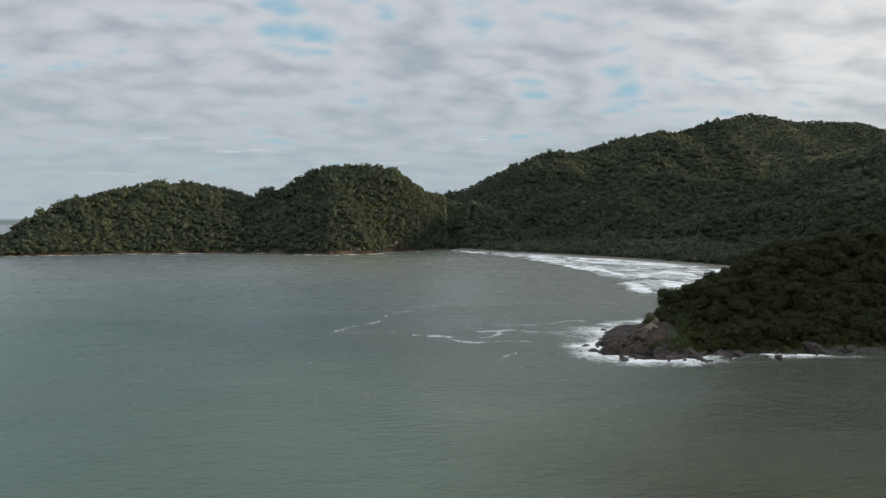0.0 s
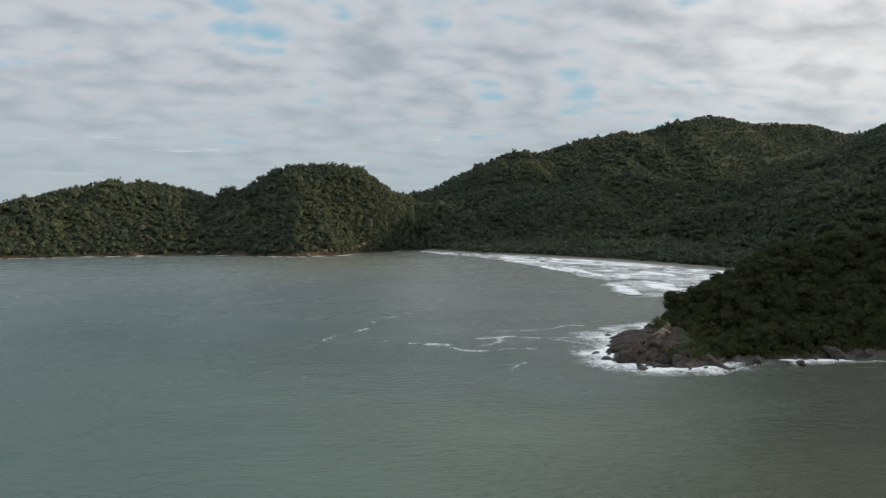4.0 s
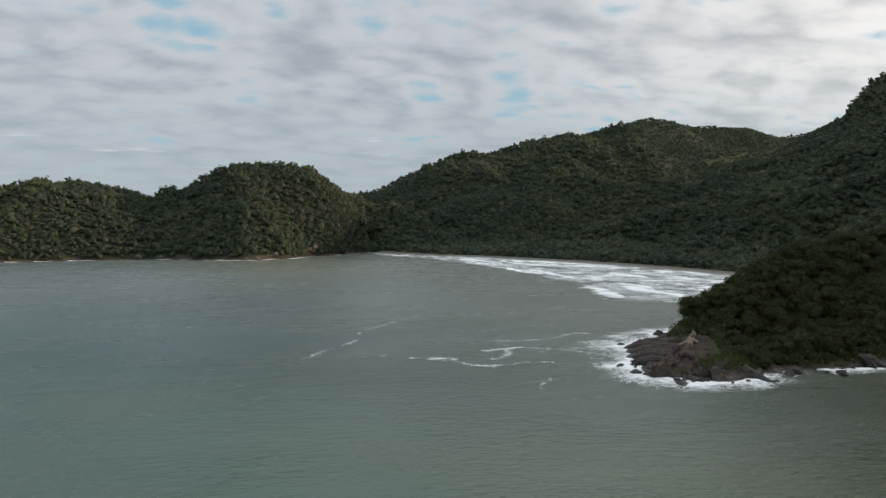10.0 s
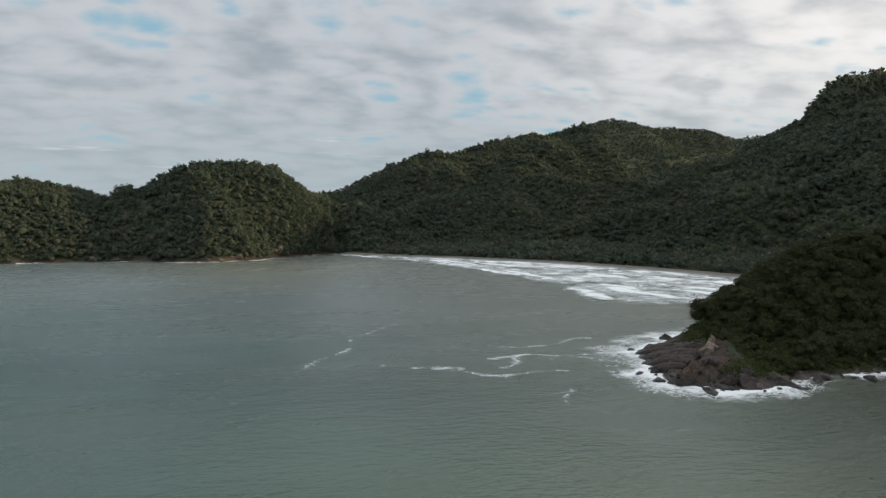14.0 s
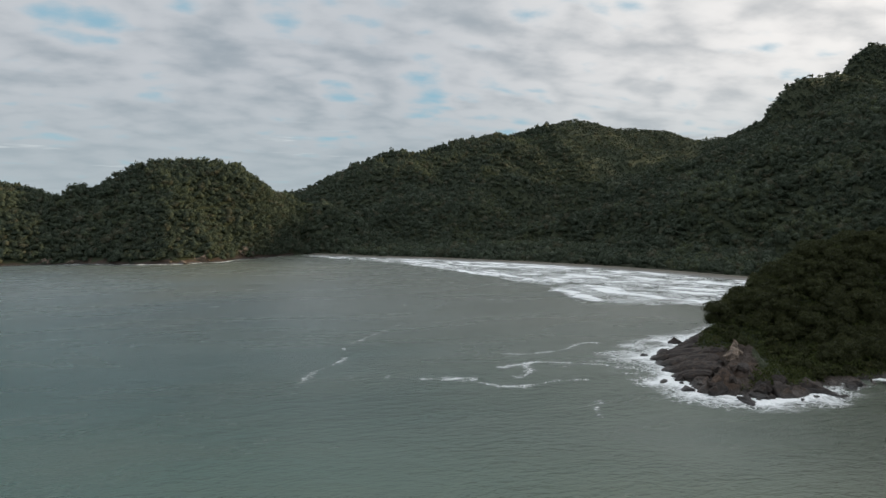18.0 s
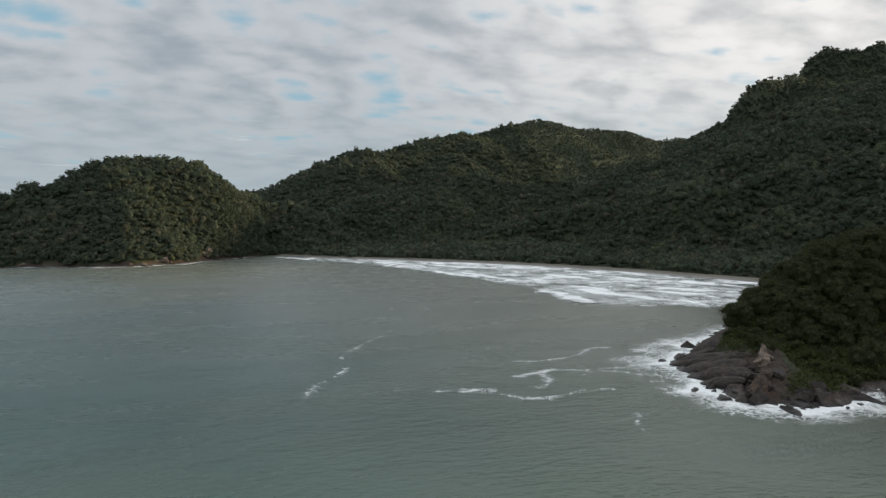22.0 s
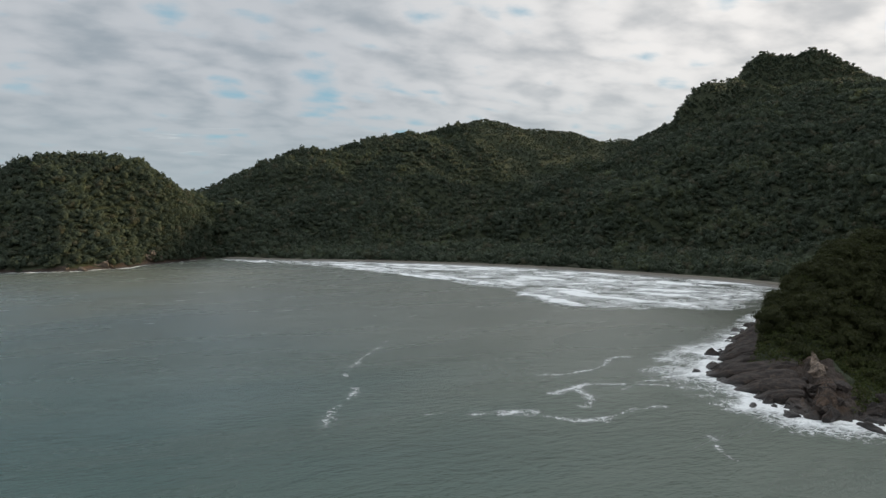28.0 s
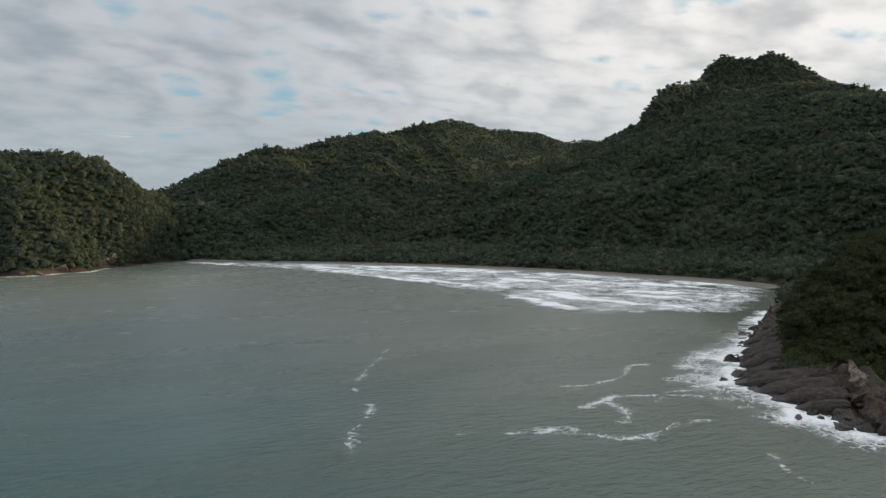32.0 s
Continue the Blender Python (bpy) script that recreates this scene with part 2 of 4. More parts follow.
def rock_material(name, dark, light, mean):
    m, nt, p, v = surface(name)
    sep = nt.nodes.new("ShaderNodeSeparateXYZ")
    geo = nt.nodes.new("ShaderNodeNewGeometry")
    put(nt, sep, 0, geo.outputs["Position"])
    info = nt.nodes.new("ShaderNodeObjectInfo")
    fine = grain(nt, geo.outputs["Position"], 0.55, 8, 0.74, 0.6)
    coarse = grain(nt, geo.outputs["Position"], 0.22, 4, 0.6)
    col = blend(nt, ramp(nt, fine, 0.3, 0.72), dark, light)
    col = blend(nt, maths(nt, "MULTIPLY", info.outputs["Random"], 0.5), col, mean)
    col = blend(nt, ramp(nt, grain(nt, geo.outputs["Position"], 0.35, 5, 0.65, 0.8), 0.54, 0.68, 0.0, 0.55), col, tuple(min(1.0, c * 1.7) for c in light))
    joints = nt.nodes.new("ShaderNodeTexVoronoi")
    joints.feature = "DISTANCE_TO_EDGE"
    put(nt, joints, "Vector", scaled(nt, geo.outputs["Position"], 0.7, 1.0, 1.6, 37)), put(nt, joints, "Scale", 0.42)
    col = blend(nt, ramp(nt, joints.outputs[0], 0.0, 0.05, 0.7, 0.0), col, dark)
    wet = ramp(nt, maths(nt, "ADD", sep.outputs[2], maths(nt, "MULTIPLY", coarse, 2.5)), 1.6, 3.8, 1.0, 0.0)
    put(nt, p, "Base Color", blend(nt, maths(nt, "MULTIPLY", wet, 0.75), col, (0.024, 0.021, 0.020)))
    put(nt, p, "Roughness", ramp(nt, wet, 0, 1, 0.85, 0.4))
    bumped(nt, p, fine, 0.9, 0.5)
    return m


def sand_material():
    m, nt, p, v = surface("beach_sand")
    dry = attribute(nt, "dry")
    n1 = grain(nt, v, 0.08, 5, 0.6, 0.6)
    n2 = grain(nt, v, 1.2, 5, 0.6)
    wetness = ramp(nt, maths(nt, "ADD", dry, maths(nt, "MULTIPLY", maths(nt, "SUBTRACT", n1, 0.5), 0.5)), 0.35, 0.7)
    col = blend(nt, wetness, (0.06, 0.054, 0.043), (0.135, 0.12, 0.092))
    put(nt, p, "Base Color", blend(nt, ramp(nt, n2, 0.4, 0.7, 0.0, 0.35), col, (0.10, 0.085, 0.06)))
    put(nt, p, "Roughness", ramp(nt, wetness, 0, 1, 0.35, 0.9))
    bumped(nt, p, n2, 0.4, 0.2)
    return m


def bark_material():
    m, nt, p, v = surface("grey_bark")
    n = grain(nt, scaled(nt, v, 1, 1, 0.25), 3.0, 5, 0.6)
    put(nt, p, "Base Color", blend(nt, n, (0.08, 0.065, 0.05), (0.24, 0.21, 0.17)))
    put(nt, p, "Roughness", 0.9)
    bumped(nt, p, n, 0.7, 0.1)
    return m


WATER, FOAM, GROUND, ROCK, SAND, BARK = water_material(), foam_material(), ground_material(), rock_material("shore_rock", (0.010, 0.008, 0.007), (0.066, 0.045, 0.034), (0.025, 0.019, 0.016)), sand_material(), bark_material()
PALE_ROCK = rock_material("pale_weathered_rock", (0.034, 0.025, 0.019), (0.30, 0.225, 0.17), (0.11, 0.08, 0.06))
# the hill forest's leaf colours carry some pale bluish haze
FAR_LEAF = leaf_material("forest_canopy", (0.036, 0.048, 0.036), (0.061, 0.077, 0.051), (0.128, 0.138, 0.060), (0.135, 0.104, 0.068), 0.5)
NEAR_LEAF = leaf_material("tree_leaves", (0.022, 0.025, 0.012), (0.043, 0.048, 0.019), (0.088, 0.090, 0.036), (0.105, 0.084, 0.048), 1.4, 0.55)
SCRUB_LEAF = leaf_material("scrub_leaves", (0.030, 0.038, 0.014), (0.056, 0.068, 0.022), (0.115, 0.120, 0.042), (0.13, 0.105, 0.055), 1.8)


# ------------------------------------------------------------------ numbers: noise, lines, meshes
def lattice(i, j, seed):
    h = (i.astype(np.int64) * 374761393 + j.astype(np.int64) * 668265263 + seed * 1274126177) & 0xFFFFFFFF
    h = ((h ^ (h >> 13)) * 1103515245) & 0xFFFFFFFF
    return ((h ^ (h >> 16)) & 0xFFFF) / 65535.0


def value_noise(x, y, seed=0):
    i, j = np.floor(x), np.floor(y)
    u, w = x - i, y - j
    u, w = u * u * (3 - 2 * u), w * w * (3 - 2 * w)
    a, b = lattice(i, j, seed), lattice(i + 1, j, seed)
    c, d = lattice(i, j + 1, seed), lattice(i + 1, j + 1, seed)
    return (a * (1 - u) + b * u) * (1 - w) + (c * (1 - u) + d * u) * w - 0.5


def fractal(x, y, size, octaves=4, seed=0):
    total, gain = 0.0, 1.0
    for k in range(octaves):
        total = total + gain * value_noise(x / size + 17.3 * k, y / size - 9.1 * k, seed + k)
        size, gain = size * 0.5, gain * 0.5
    return total


def along(line, x, y):
    """Distance from points to a polyline, and the line's further columns at the nearest place."""
    line = np.asarray(line, float)
    best = np.full(np.shape(x), 1e9)
    extra = np.zeros(np.shape(x))
    for a, b in zip(line[:-1], line[1:]):
        v = b[:2] - a[:2]
        s = np.clip(((x - a[0]) * v[0] + (y - a[1]) * v[1]) / (v @ v), 0, 1)
        d = np.hypot(x - a[0] - s * v[0], y - a[1] - s * v[1])
        closer = d < best
        best = np.where(closer, d, best)
        if line.shape[1] > 2:
            extra = np.where(closer, a[2] + s * (b[2] - a[2]), extra)
    return best, extra


def inside(ring, x, y):
    hit = np.zeros(np.shape(x), bool)
    for (ax, ay), (bx, by) in zip(ring, ring[1:] + ring[:1]):
        if ay != by:
            hit ^= ((ay > y) != (by > y)) & (x < (bx - ax) * (y - ay) / (by - ay) + ax)
    return hit


def smooth(t, a, b):
    t = np.clip((t - a) / (b - a), 0, 1)
    return t * t * (3 - 2 * t)


def mesh_of(name, verts, faces, material, flat=False, **attributes):
    """A mesh from arrays: faces all of one size; attributes are floats, one a vertex."""
    me = bpy.data.meshes.new(name)
    verts, faces = np.asarray(verts, np.float32), np.asarray(faces, np.int32)
    n, k = faces.shape
    me.vertices.add(len(verts)), me.loops.add(n * k), me.polygons.add(n)
    me.vertices.foreach_set("co", verts.ravel())
    me.loops.foreach_set("vertex_index", faces.ravel())
    me.polygons.foreach_set("loop_start", np.arange(0, n * k, k, dtype=np.int32))
    me.polygons.foreach_set("use_smooth", np.full(n, not flat) if isinstance(flat, bool) else ~np.asarray(flat))
    for key, value in attributes.items():
        me.attributes.new(key, "FLOAT", "POINT").data.foreach_set("value", np.asarray(value, np.float32))
    me.materials.append(material)
    me.update(calc_edges=True)
    return me


def grid_faces(rows, cols):
    i = np.arange(rows * cols).reshape(rows, cols)
    return np.stack((i[:-1, :-1], i[:-1, 1:], i[1:, 1:], i[1:, :-1]), -1).reshape(-1, 4)


def trimmed(verts, faces, keep_vertex):
    """Only the faces with some kept vertex, and the vertices that they use."""
    faces = faces[keep_vertex[faces].any(1)]
    used = np.zeros(len(verts), bool)
    used[faces] = True
    index = np.cumsum(used) - 1
    return used, index[faces]


# ------------------------------------------------------------------ the plan: coast, beach and ridges, in metres
COAST_WEST = [(-560, 1900), (-700, 1500), (-770, 1250), (-740, 1080), (-690, 1016), (-620, 1036), (-520, 1074), (-411, 1102), (-330, 1108),
              (-278, 1098), (-215, 1064), (-165, 1056), (-140, 1076), (-112, 1082), (-85, 1145), (-45, 1178), (2, 1234)]
BEACH = [(2, 1234), (14, 1236), (88, 1124), (176, 1042), (266, 902), (315, 802), (344, 704), (366, 620), (368, 560), (350, 529)]
COAST_HEAD = [(350, 529), (330, 517), (266, 470), (193, 424), (150, 396), (128, 381), (110, 367), (96, 356), (88, 348), (84, 338), (76, 322),
              (70, 306), (69, 296), (74, 287), (84, 282), (95, 280), (108, 285), (122, 288), (150, 291), (194, 296), (250, 288), (330, 250),
              (450, 150), (700, -100), (2600, -250)]
LAND = COAST_WEST + BEACH[1:] + COAST_HEAD[1:] + [(2600, 2800), (-500, 2800)]
# ridge lines: x, y and height of the crest; then the fall to each side and the roundness of the crest
RIDGES = [
    ([(-725, 1095, 2), (-706, 1120, 24), (-667, 1162, 47), (-625, 1193, 88), (-585, 1214, 99), (-518, 1244, 113), (-474, 1264, 117), (-432, 1294, 109), (-376, 1330, 82)], 0.62, 25),
    ([(-376, 1330, 66), (-335, 1310, 56), (-298, 1294, 66), (-262, 1282, 92), (-236, 1276, 127), (-205, 1276, 147), (-171, 1276, 154), (-140, 1282, 147), (-109, 1290, 126), (-84, 1298, 110), (-61, 1312, 100),
      (-40, 1345, 96), (-21, 1400, 82), (-5, 1600, 80), (70, 1735, 88)], 0.80, 38),
    ([(-109, 1288, 126), (-62, 1266, 104), (-26, 1254, 80), (-6, 1248, 60)], 0.85, 15),
    ([(70, 1735, 88), (143, 1800, 138), (214, 1838, 176), (286, 1877, 223), (330, 1905, 231), (430, 1955, 233), (500, 1990, 269), (560, 2015, 283), (640, 2050, 304), (690, 2070, 296), (770, 2105, 298),
      (830, 2128, 304), (880, 2148, 356), (930, 2155, 369), (1000, 2166, 374), (1060, 2168, 355), (1150, 2150, 349), (1280, 2133, 345), (1330, 2126, 326), (1365, 2120, 314), (1440, 2060, 323), (1505, 2004, 308),
      (1672, 1858, 300)], 0.55, 30),
    ([(885, 1338, 176), (922, 1344, 192), (976, 1342, 206)], 0.6, 30),
    ([(984, 1344, 236), (1003, 1344, 264), (1027, 1343, 298), (1061, 1344, 330), (1099, 1350, 354), (1138, 1359, 365), (1220, 1385, 384), (1300, 1420, 390), (1400, 1500, 396)], 2.0, 7),
    ([(1480, 1562, 456), (1500, 1560, 496), (1530, 1550, 512), (1575, 1530, 503), (1620, 1512, 499), (1655, 1500, 523), (1690, 1488, 518), (1720, 1474, 494), (1777, 1449, 471), (1873, 1407, 427), (1982, 1359, 398),
      (2173, 1255, 350)], 1.55, 14),
    ([(1222, 1376, 372), (1236, 1325, 356), (1268, 1270, 340)], 1.7, 8),
    # from (1360, 831) southwards an unseen crest, added to shade headland and water
    ([(1268, 1270, 340), (1290, 1215, 347), (1306, 1148, 338), (1333, 1076, 312), (1352, 1008, 285), (1360, 831, 300), (1320, 500, 330), (1260, 200, 330), (1240, -50, 330), (1240, -280, 320)], 0.43, 40),
    ([(488, 1742, 141), (396, 1643, 124), (247, 1562, 102), (166, 1502, 68), (116, 1459, 39)], 0.62, 26),
    ([(90, 322, -2), (99, 330, 4), (114, 340, 10), (127, 344, 15), (142, 351, 23), (166, 360, 34), (186, 365, 39), (210, 370, 43), (247, 380, 42), (330, 400, 46), (450, 420, 60)], 0.85, 8),
    ([(-21, 1400, 78), (28, 1378, 90), (60, 1362, 88), (92, 1345, 64), (112, 1330, 38)], 0.95, 20),
]


def land_height(x, y):
    """Height of the ground, and how near it is to a rocky shore (1 at the water)."""
    crest, spine = np.full(np.shape(x), 2.0), np.full(np.shape(x), 1e9)
    uneven = 1 + 0.35 * fractal(x, y, 130, 3, 5)
    bend = 34 - 26 * smooth(x, 300, 700)
    bent_x, bent_y = x + bend * fractal(x, y, 55, 3, 91), y + bend * fractal(x, y, 55, 3, 92)
    for line, fall, round_ in RIDGES:
        hills = line[0][2] > 0
        swing, soft = (uneven, 2.0) if hills else (1.0, 0.0)
        wx, wy = (bent_x, bent_y) if hills else (x, y)
        h = np.full(np.shape(x), -1e9)
        for first, last in zip(line[:-1], line[1:]):
            d, z = along([first, last], wx, wy)
            spine = np.minimum(spine, d)
            d = np.maximum(d * swing, 0)
            side = z - fall * (np.sqrt(d * d + round_ * round_) - round_)
            hi, lo = np.maximum(h, side), np.minimum(h, side)
            h = hi + soft * np.exp(np.clip((lo - hi) / 6, -30, 0))
        hi, lo = np.maximum(crest, h), np.minimum(crest, h)
        crest = hi + 9 * np.log1p(np.exp(np.clip((lo - hi) / 9, -30, 0))) * 0.6
    gullies = np.sqrt(fractal(x, y, 190, 2, 45) ** 2 + 0.05 ** 2) - 0.16
    crest = crest + 55 * gullies * smooth(spine, 25, 160) * smooth(crest, 20, 120)
    coast = np.minimum(along(COAST_WEST, x, y)[0], along(COAST_HEAD, x, y)[0])
    strand = along(BEACH, x, y)[0]
    within = inside(LAND, x, y)
    bluff = np.exp(-((x + 20) ** 2 + (y - 1220) ** 2) / 110.0 ** 2)
    cliff = np.where(y > 700, 3.2, 9.0) * (1 - np.exp(-coast / 3.0)) + (0.78 + 1.5 * bluff) * coast
    low = 1.2 * (1 - np.exp(-coast / 1.5)) + 0.30 * coast + 2.3 * np.maximum(coast - 13, 0)
    bare = smooth(y + 0.75 * (x - 84), 296, 312) * (1 - smooth(x, 190, 240)) * (y < 480)
    bare = np.maximum(bare, 1 - smooth(np.hypot(x - 78, y - 306), 20, 32))
    cliff = np.where(y < 700, cliff + bare * (np.minimum(cliff, low) - cliff), cliff)
    shelf = np.where(strand < 26, 0.03 * strand - 0.6, 0.2 + 0.62 * (strand - 26)) + 400 * (x < 2)
    cap = np.minimum(cliff, shelf)
    bank = np.maximum(6 - x + 10 * fractal(x, y, 45, 4, 14), 0)
    gully = 8 + 8 * np.minimum(bank, 5) + 1.35 * np.maximum(bank - 5, 0) + 4 * np.maximum(y - 1310, 0) + 1.7 * np.maximum(x - 25, 0)
    cap = np.minimum(cap, np.where((y < 1420) & (y > 1150) & (x > -70) & (x < 200), gully, 1e6))
    height = np.minimum(crest, cap) - 2.0 * np.exp(-np.abs(crest - cap) / 4)
    height = height + fractal(x, y, 70, 3, 11) * 11 * smooth(np.minimum(coast, strand), 20, 120)
    out = np.minimum(coast, strand)
    height = np.where(within, height, -0.6 - 0.35 * out)
    return height, np.where(within, 1 - np.where(y > 700, smooth(coast, 0.5, 5.0), smooth(coast, 4.0, 15.0) * smooth(np.hypot(x - 78, y - 314), 18, 30)), 1.0) * (strand > 8)


# ------------------------------------------------------------------ ground
RIB = [(106, 324, 10.5), (101, 318.7, 11.0), (94, 311, 8.5), (86, 302, 6.8), (78, 297, 4.6), (70, 296, 1.5)]


def within_reach(x, y):
    return inside(LAND, x, y) * 1.0


def ground_sheet(name, xs, ys, keep, lift, label):
    x, y = np.meshgrid(xs, ys)
    z, rock = land_height(x, y)
    if lift:
        coast = along(COAST_HEAD, x, y)[0]
        band = np.clip(rock, 0, 1) * (z > -2.5)
        beds = (0.62 * x - 0.55 * y) / 5.2 + z * 0.30 + 1.6 * fractal(x, y, 24, 3, 33)
        saw = beds - np.floor(beds)
        ridged = 0.5 - np.abs(fractal(x * 0.8 + y * 0.6, (y * 0.8 - x * 0.6) * 2.0, 13, 4, 31))
        z = z + band * ((saw ** 2 - 0.4) * 1.7 + (ridged - 0.28) * 3.0 + fractal(x, y, 5.0, 4, 35) * 1.3)
        d, rib = along(RIB, x, y)
        north = smooth(0.79 * (y - 318.7) - 0.61 * (x - 101), -2, 2)
        rib = rib - (0.72 + 0.9 * north) * np.maximum(d - 1.0, 0) + 3.6 * fractal(x, y, 7.0, 5, 37) + 1.6 * (0.25 - np.abs(fractal(x * 0.7 + y * 0.7, y * 1.4 - x * 1.4, 6.0, 3, 39)))
        z = np.maximum(z, np.where(d < 12, rib, -9))
        rock = np.maximum(rock, (1 - smooth(d, 3.5, 7.0)) * within_reach(x, y))
    verts = np.stack((x, y, z), -1).reshape(-1, 3)
    used, faces = trimmed(verts, grid_faces(len(ys), len(xs)), (keep(x, y) & (z > -5)).ravel())
    ob = new(name, mesh_of(name, verts[used], faces, GROUND, lift, rock=rock.ravel()[used]))
    return tagged(ob, label, "hillside", kind="structure")


ground_sheet("ground_hills", np.arange(-770, 2500, 10.0), np.arange(-300, 2700, 10.0), lambda x, y: (y > 476) | (x > 268), False,
             "steep rainforest hills of dark soil rising from the bay")
ground_sheet("ground_headland", np.arange(52, 275, 0.8), np.arange(268, 480, 0.8), lambda x, y: (x < 268) & (y < 474), True,
             "rocky wooded headland with brown cliffs above the sea")


# ------------------------------------------------------------------ sea
SURF_IN = [(6, 1240), (92, 1128), (180, 1046), (270, 905), (318, 804), (347, 704), (368, 620), (372, 560), (352, 528)]
SURF_OUT = [(-2, 1196), (86, 1050), (132, 872), (152, 735), (156, 640), (148, 552), (158, 500), (212, 466), (268, 468)]


def sea_height(x, y):
    fade = smooth(y, 40, 120) * (1 - smooth(y, 900, 1300)) * smooth(x, -420, -300) * (1 - smooth(x, 300, 420))
    s = np.sin((0.35 * x + y) / 9.0 + 2.4 * fractal(x, y, 90, 2, 3)) * 0.05 + fractal(x * 0.6, y, 14, 3, 8) * 0.16
    swell = along(SURF_OUT, x, y)[0] + 14 * fractal(x, y, 60, 2, 13)
    rollers = np.maximum(np.sin(swell / 2.9), -0.3) * 0.32 * np.exp(-((swell - 22) / 26.0) ** 2) * smooth(y, 480, 560)
    return s * fade + rollers


def spread(lo, hi, step, reach):
    inner = np.arange(lo, hi + step, step)
    grow = np.cumsum(step * 1.35 ** np.arange(1, 24))
    left, right = lo - grow, hi + grow
    return np.concatenate((left[left > -reach][::-1], inner, right[right < reach]))


sx, sy = spread(-330, 400, 4.0, 14500), spread(30, 1000, 4.0, 14500)
gx, gy = np.meshgrid(sx, sy)
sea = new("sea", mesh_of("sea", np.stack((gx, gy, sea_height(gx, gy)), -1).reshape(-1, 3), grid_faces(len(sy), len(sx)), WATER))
tagged(sea, "calm grey-green sea of a sheltered bay, lightly rippled", "sea", kind="structure")


# ------------------------------------------------------------------ beach and foam strips
def resample(line, n):
    line = np.asarray(line, float)
    s = np.concatenate(([0], np.cumsum(np.hypot(*np.diff(line[:, :2], axis=0).T))))
    t = np.linspace(0, s[-1], n)
    return np.stack([np.interp(t, s, line[:, k]) for k in range(line.shape[1])], -1), t


def by_index(line, n):
    line = np.asarray(line, float)
    t = np.linspace(0, len(line) - 1, n)
    out = np.stack([np.interp(t, np.arange(len(line)), line[:, k]) for k in range(line.shape[1])], -1)
    kernel = np.hanning(2 * (n // len(line)) + 3)
    kernel /= kernel.sum()
    pad = len(kernel) // 2
    return np.stack([np.convolve(np.pad(out[:, k], pad, mode="reflect", reflect_type="odd"), kernel, "valid") for k in range(out.shape[1])], -1)


def offsets(line, width):
    """A line moved sideways to its right by width (one value, or one a point)."""
    t = np.gradient(line[:, :2], axis=0)
    t /= np.hypot(t[:, 0], t[:, 1])[:, None]
    return line[:, :2] + np.stack((t[:, 1], -t[:, 0]), -1) * np.reshape(width, (-1, 1))


def beach_strip():
    edge, _ = resample(BEACH[1:], 160)
    edge = by_index(edge[::6], 160)
    v = np.linspace(-0.35, 1, 14)
    inner = offsets(edge, -20.0)
    p = edge[:, None, :] + v[None, :, None] * (inner - edge)[:, None, :]
    z = 1.9 * v[None, :] + fractal(p[..., 0], p[..., 1], 18, 3, 4) * 0.25
    verts = np.concatenate((p, z[..., None]), -1).reshape(-1, 3)
    me = mesh_of("beach", verts, grid_faces(160, 14), SAND, dry=np.broadcast_to(v, (160, 14)).ravel())
    tagged(new("beach", me), "narrow strip of grey-brown wet sand below the forest", "beach", kind="structure")


beach_strip()


def foam_sheet(name, p, z, foam, label, category="foam"):
    rows, cols = foam.shape
    verts = np.concatenate((p, z[..., None]), -1).reshape(-1, 3)
    me = mesh_of(name, verts, grid_faces(rows, cols), FOAM, foam=foam.ravel())
    return tagged(new(name, me), label, category, kind="stuff")


def surf():
    n, m = 420, 90
    a, b = by_index(SURF_IN, n), by_index(SURF_OUT, n)
    u, v = np.linspace(0, 1, n)[:, None], np.linspace(0, 1, m)[None, :]
    p = a[:, None, :] + v[..., None] * (b - a)[:, None, :]
    x, y = p[..., 0], p[..., 1]
    width = np.hypot(*(b - a).T)[:, None]
    metres = v * width
    wob = fractal(x, y, 60, 3, 21) * 26
    foam = np.full((n, m), 0.57)
    z = sea_height(x, y) + 0.12
    for k, gap in enumerate((9, 26, 48, 74, 102, 134, 168)):
        behind = metres + wob * (0.4 + 0.12 * k) - gap
        broken = smooth(fractal(x * 0.7 + 40 * k, y * 0.7, 22, 3, 50 + k), -0.10, 0.16)
        tail = np.exp(-np.maximum(behind, 0) / 11.0) * (behind > -1.2)
        foam = foam + 0.42 * tail * broken
        z = z + 0.75 * np.exp(-((behind - 1.2) / 2.0) ** 2) * broken * smooth(gap, 5, 60)
    foam = foam + fractal(x, y, 34, 4, 61) * 0.30 + fractal(x * 1.1, y * 0.9, 12, 3, 66) * 0.34
    foam = foam * smooth(1 - v, 0.0, 0.10 + 0.05 * np.sin(u * 40)) * smooth(v, -0.02, 0.01)
    foam = foam * (1 - 0.75 * smooth(u, 0.86, 1.0)) * smooth(u, 0.0, 0.04)
    foam_sheet("surf", p, z, np.clip(foam, 0, 1.0), "broad white surf in torn streaks along the beach", "surf")


surf()


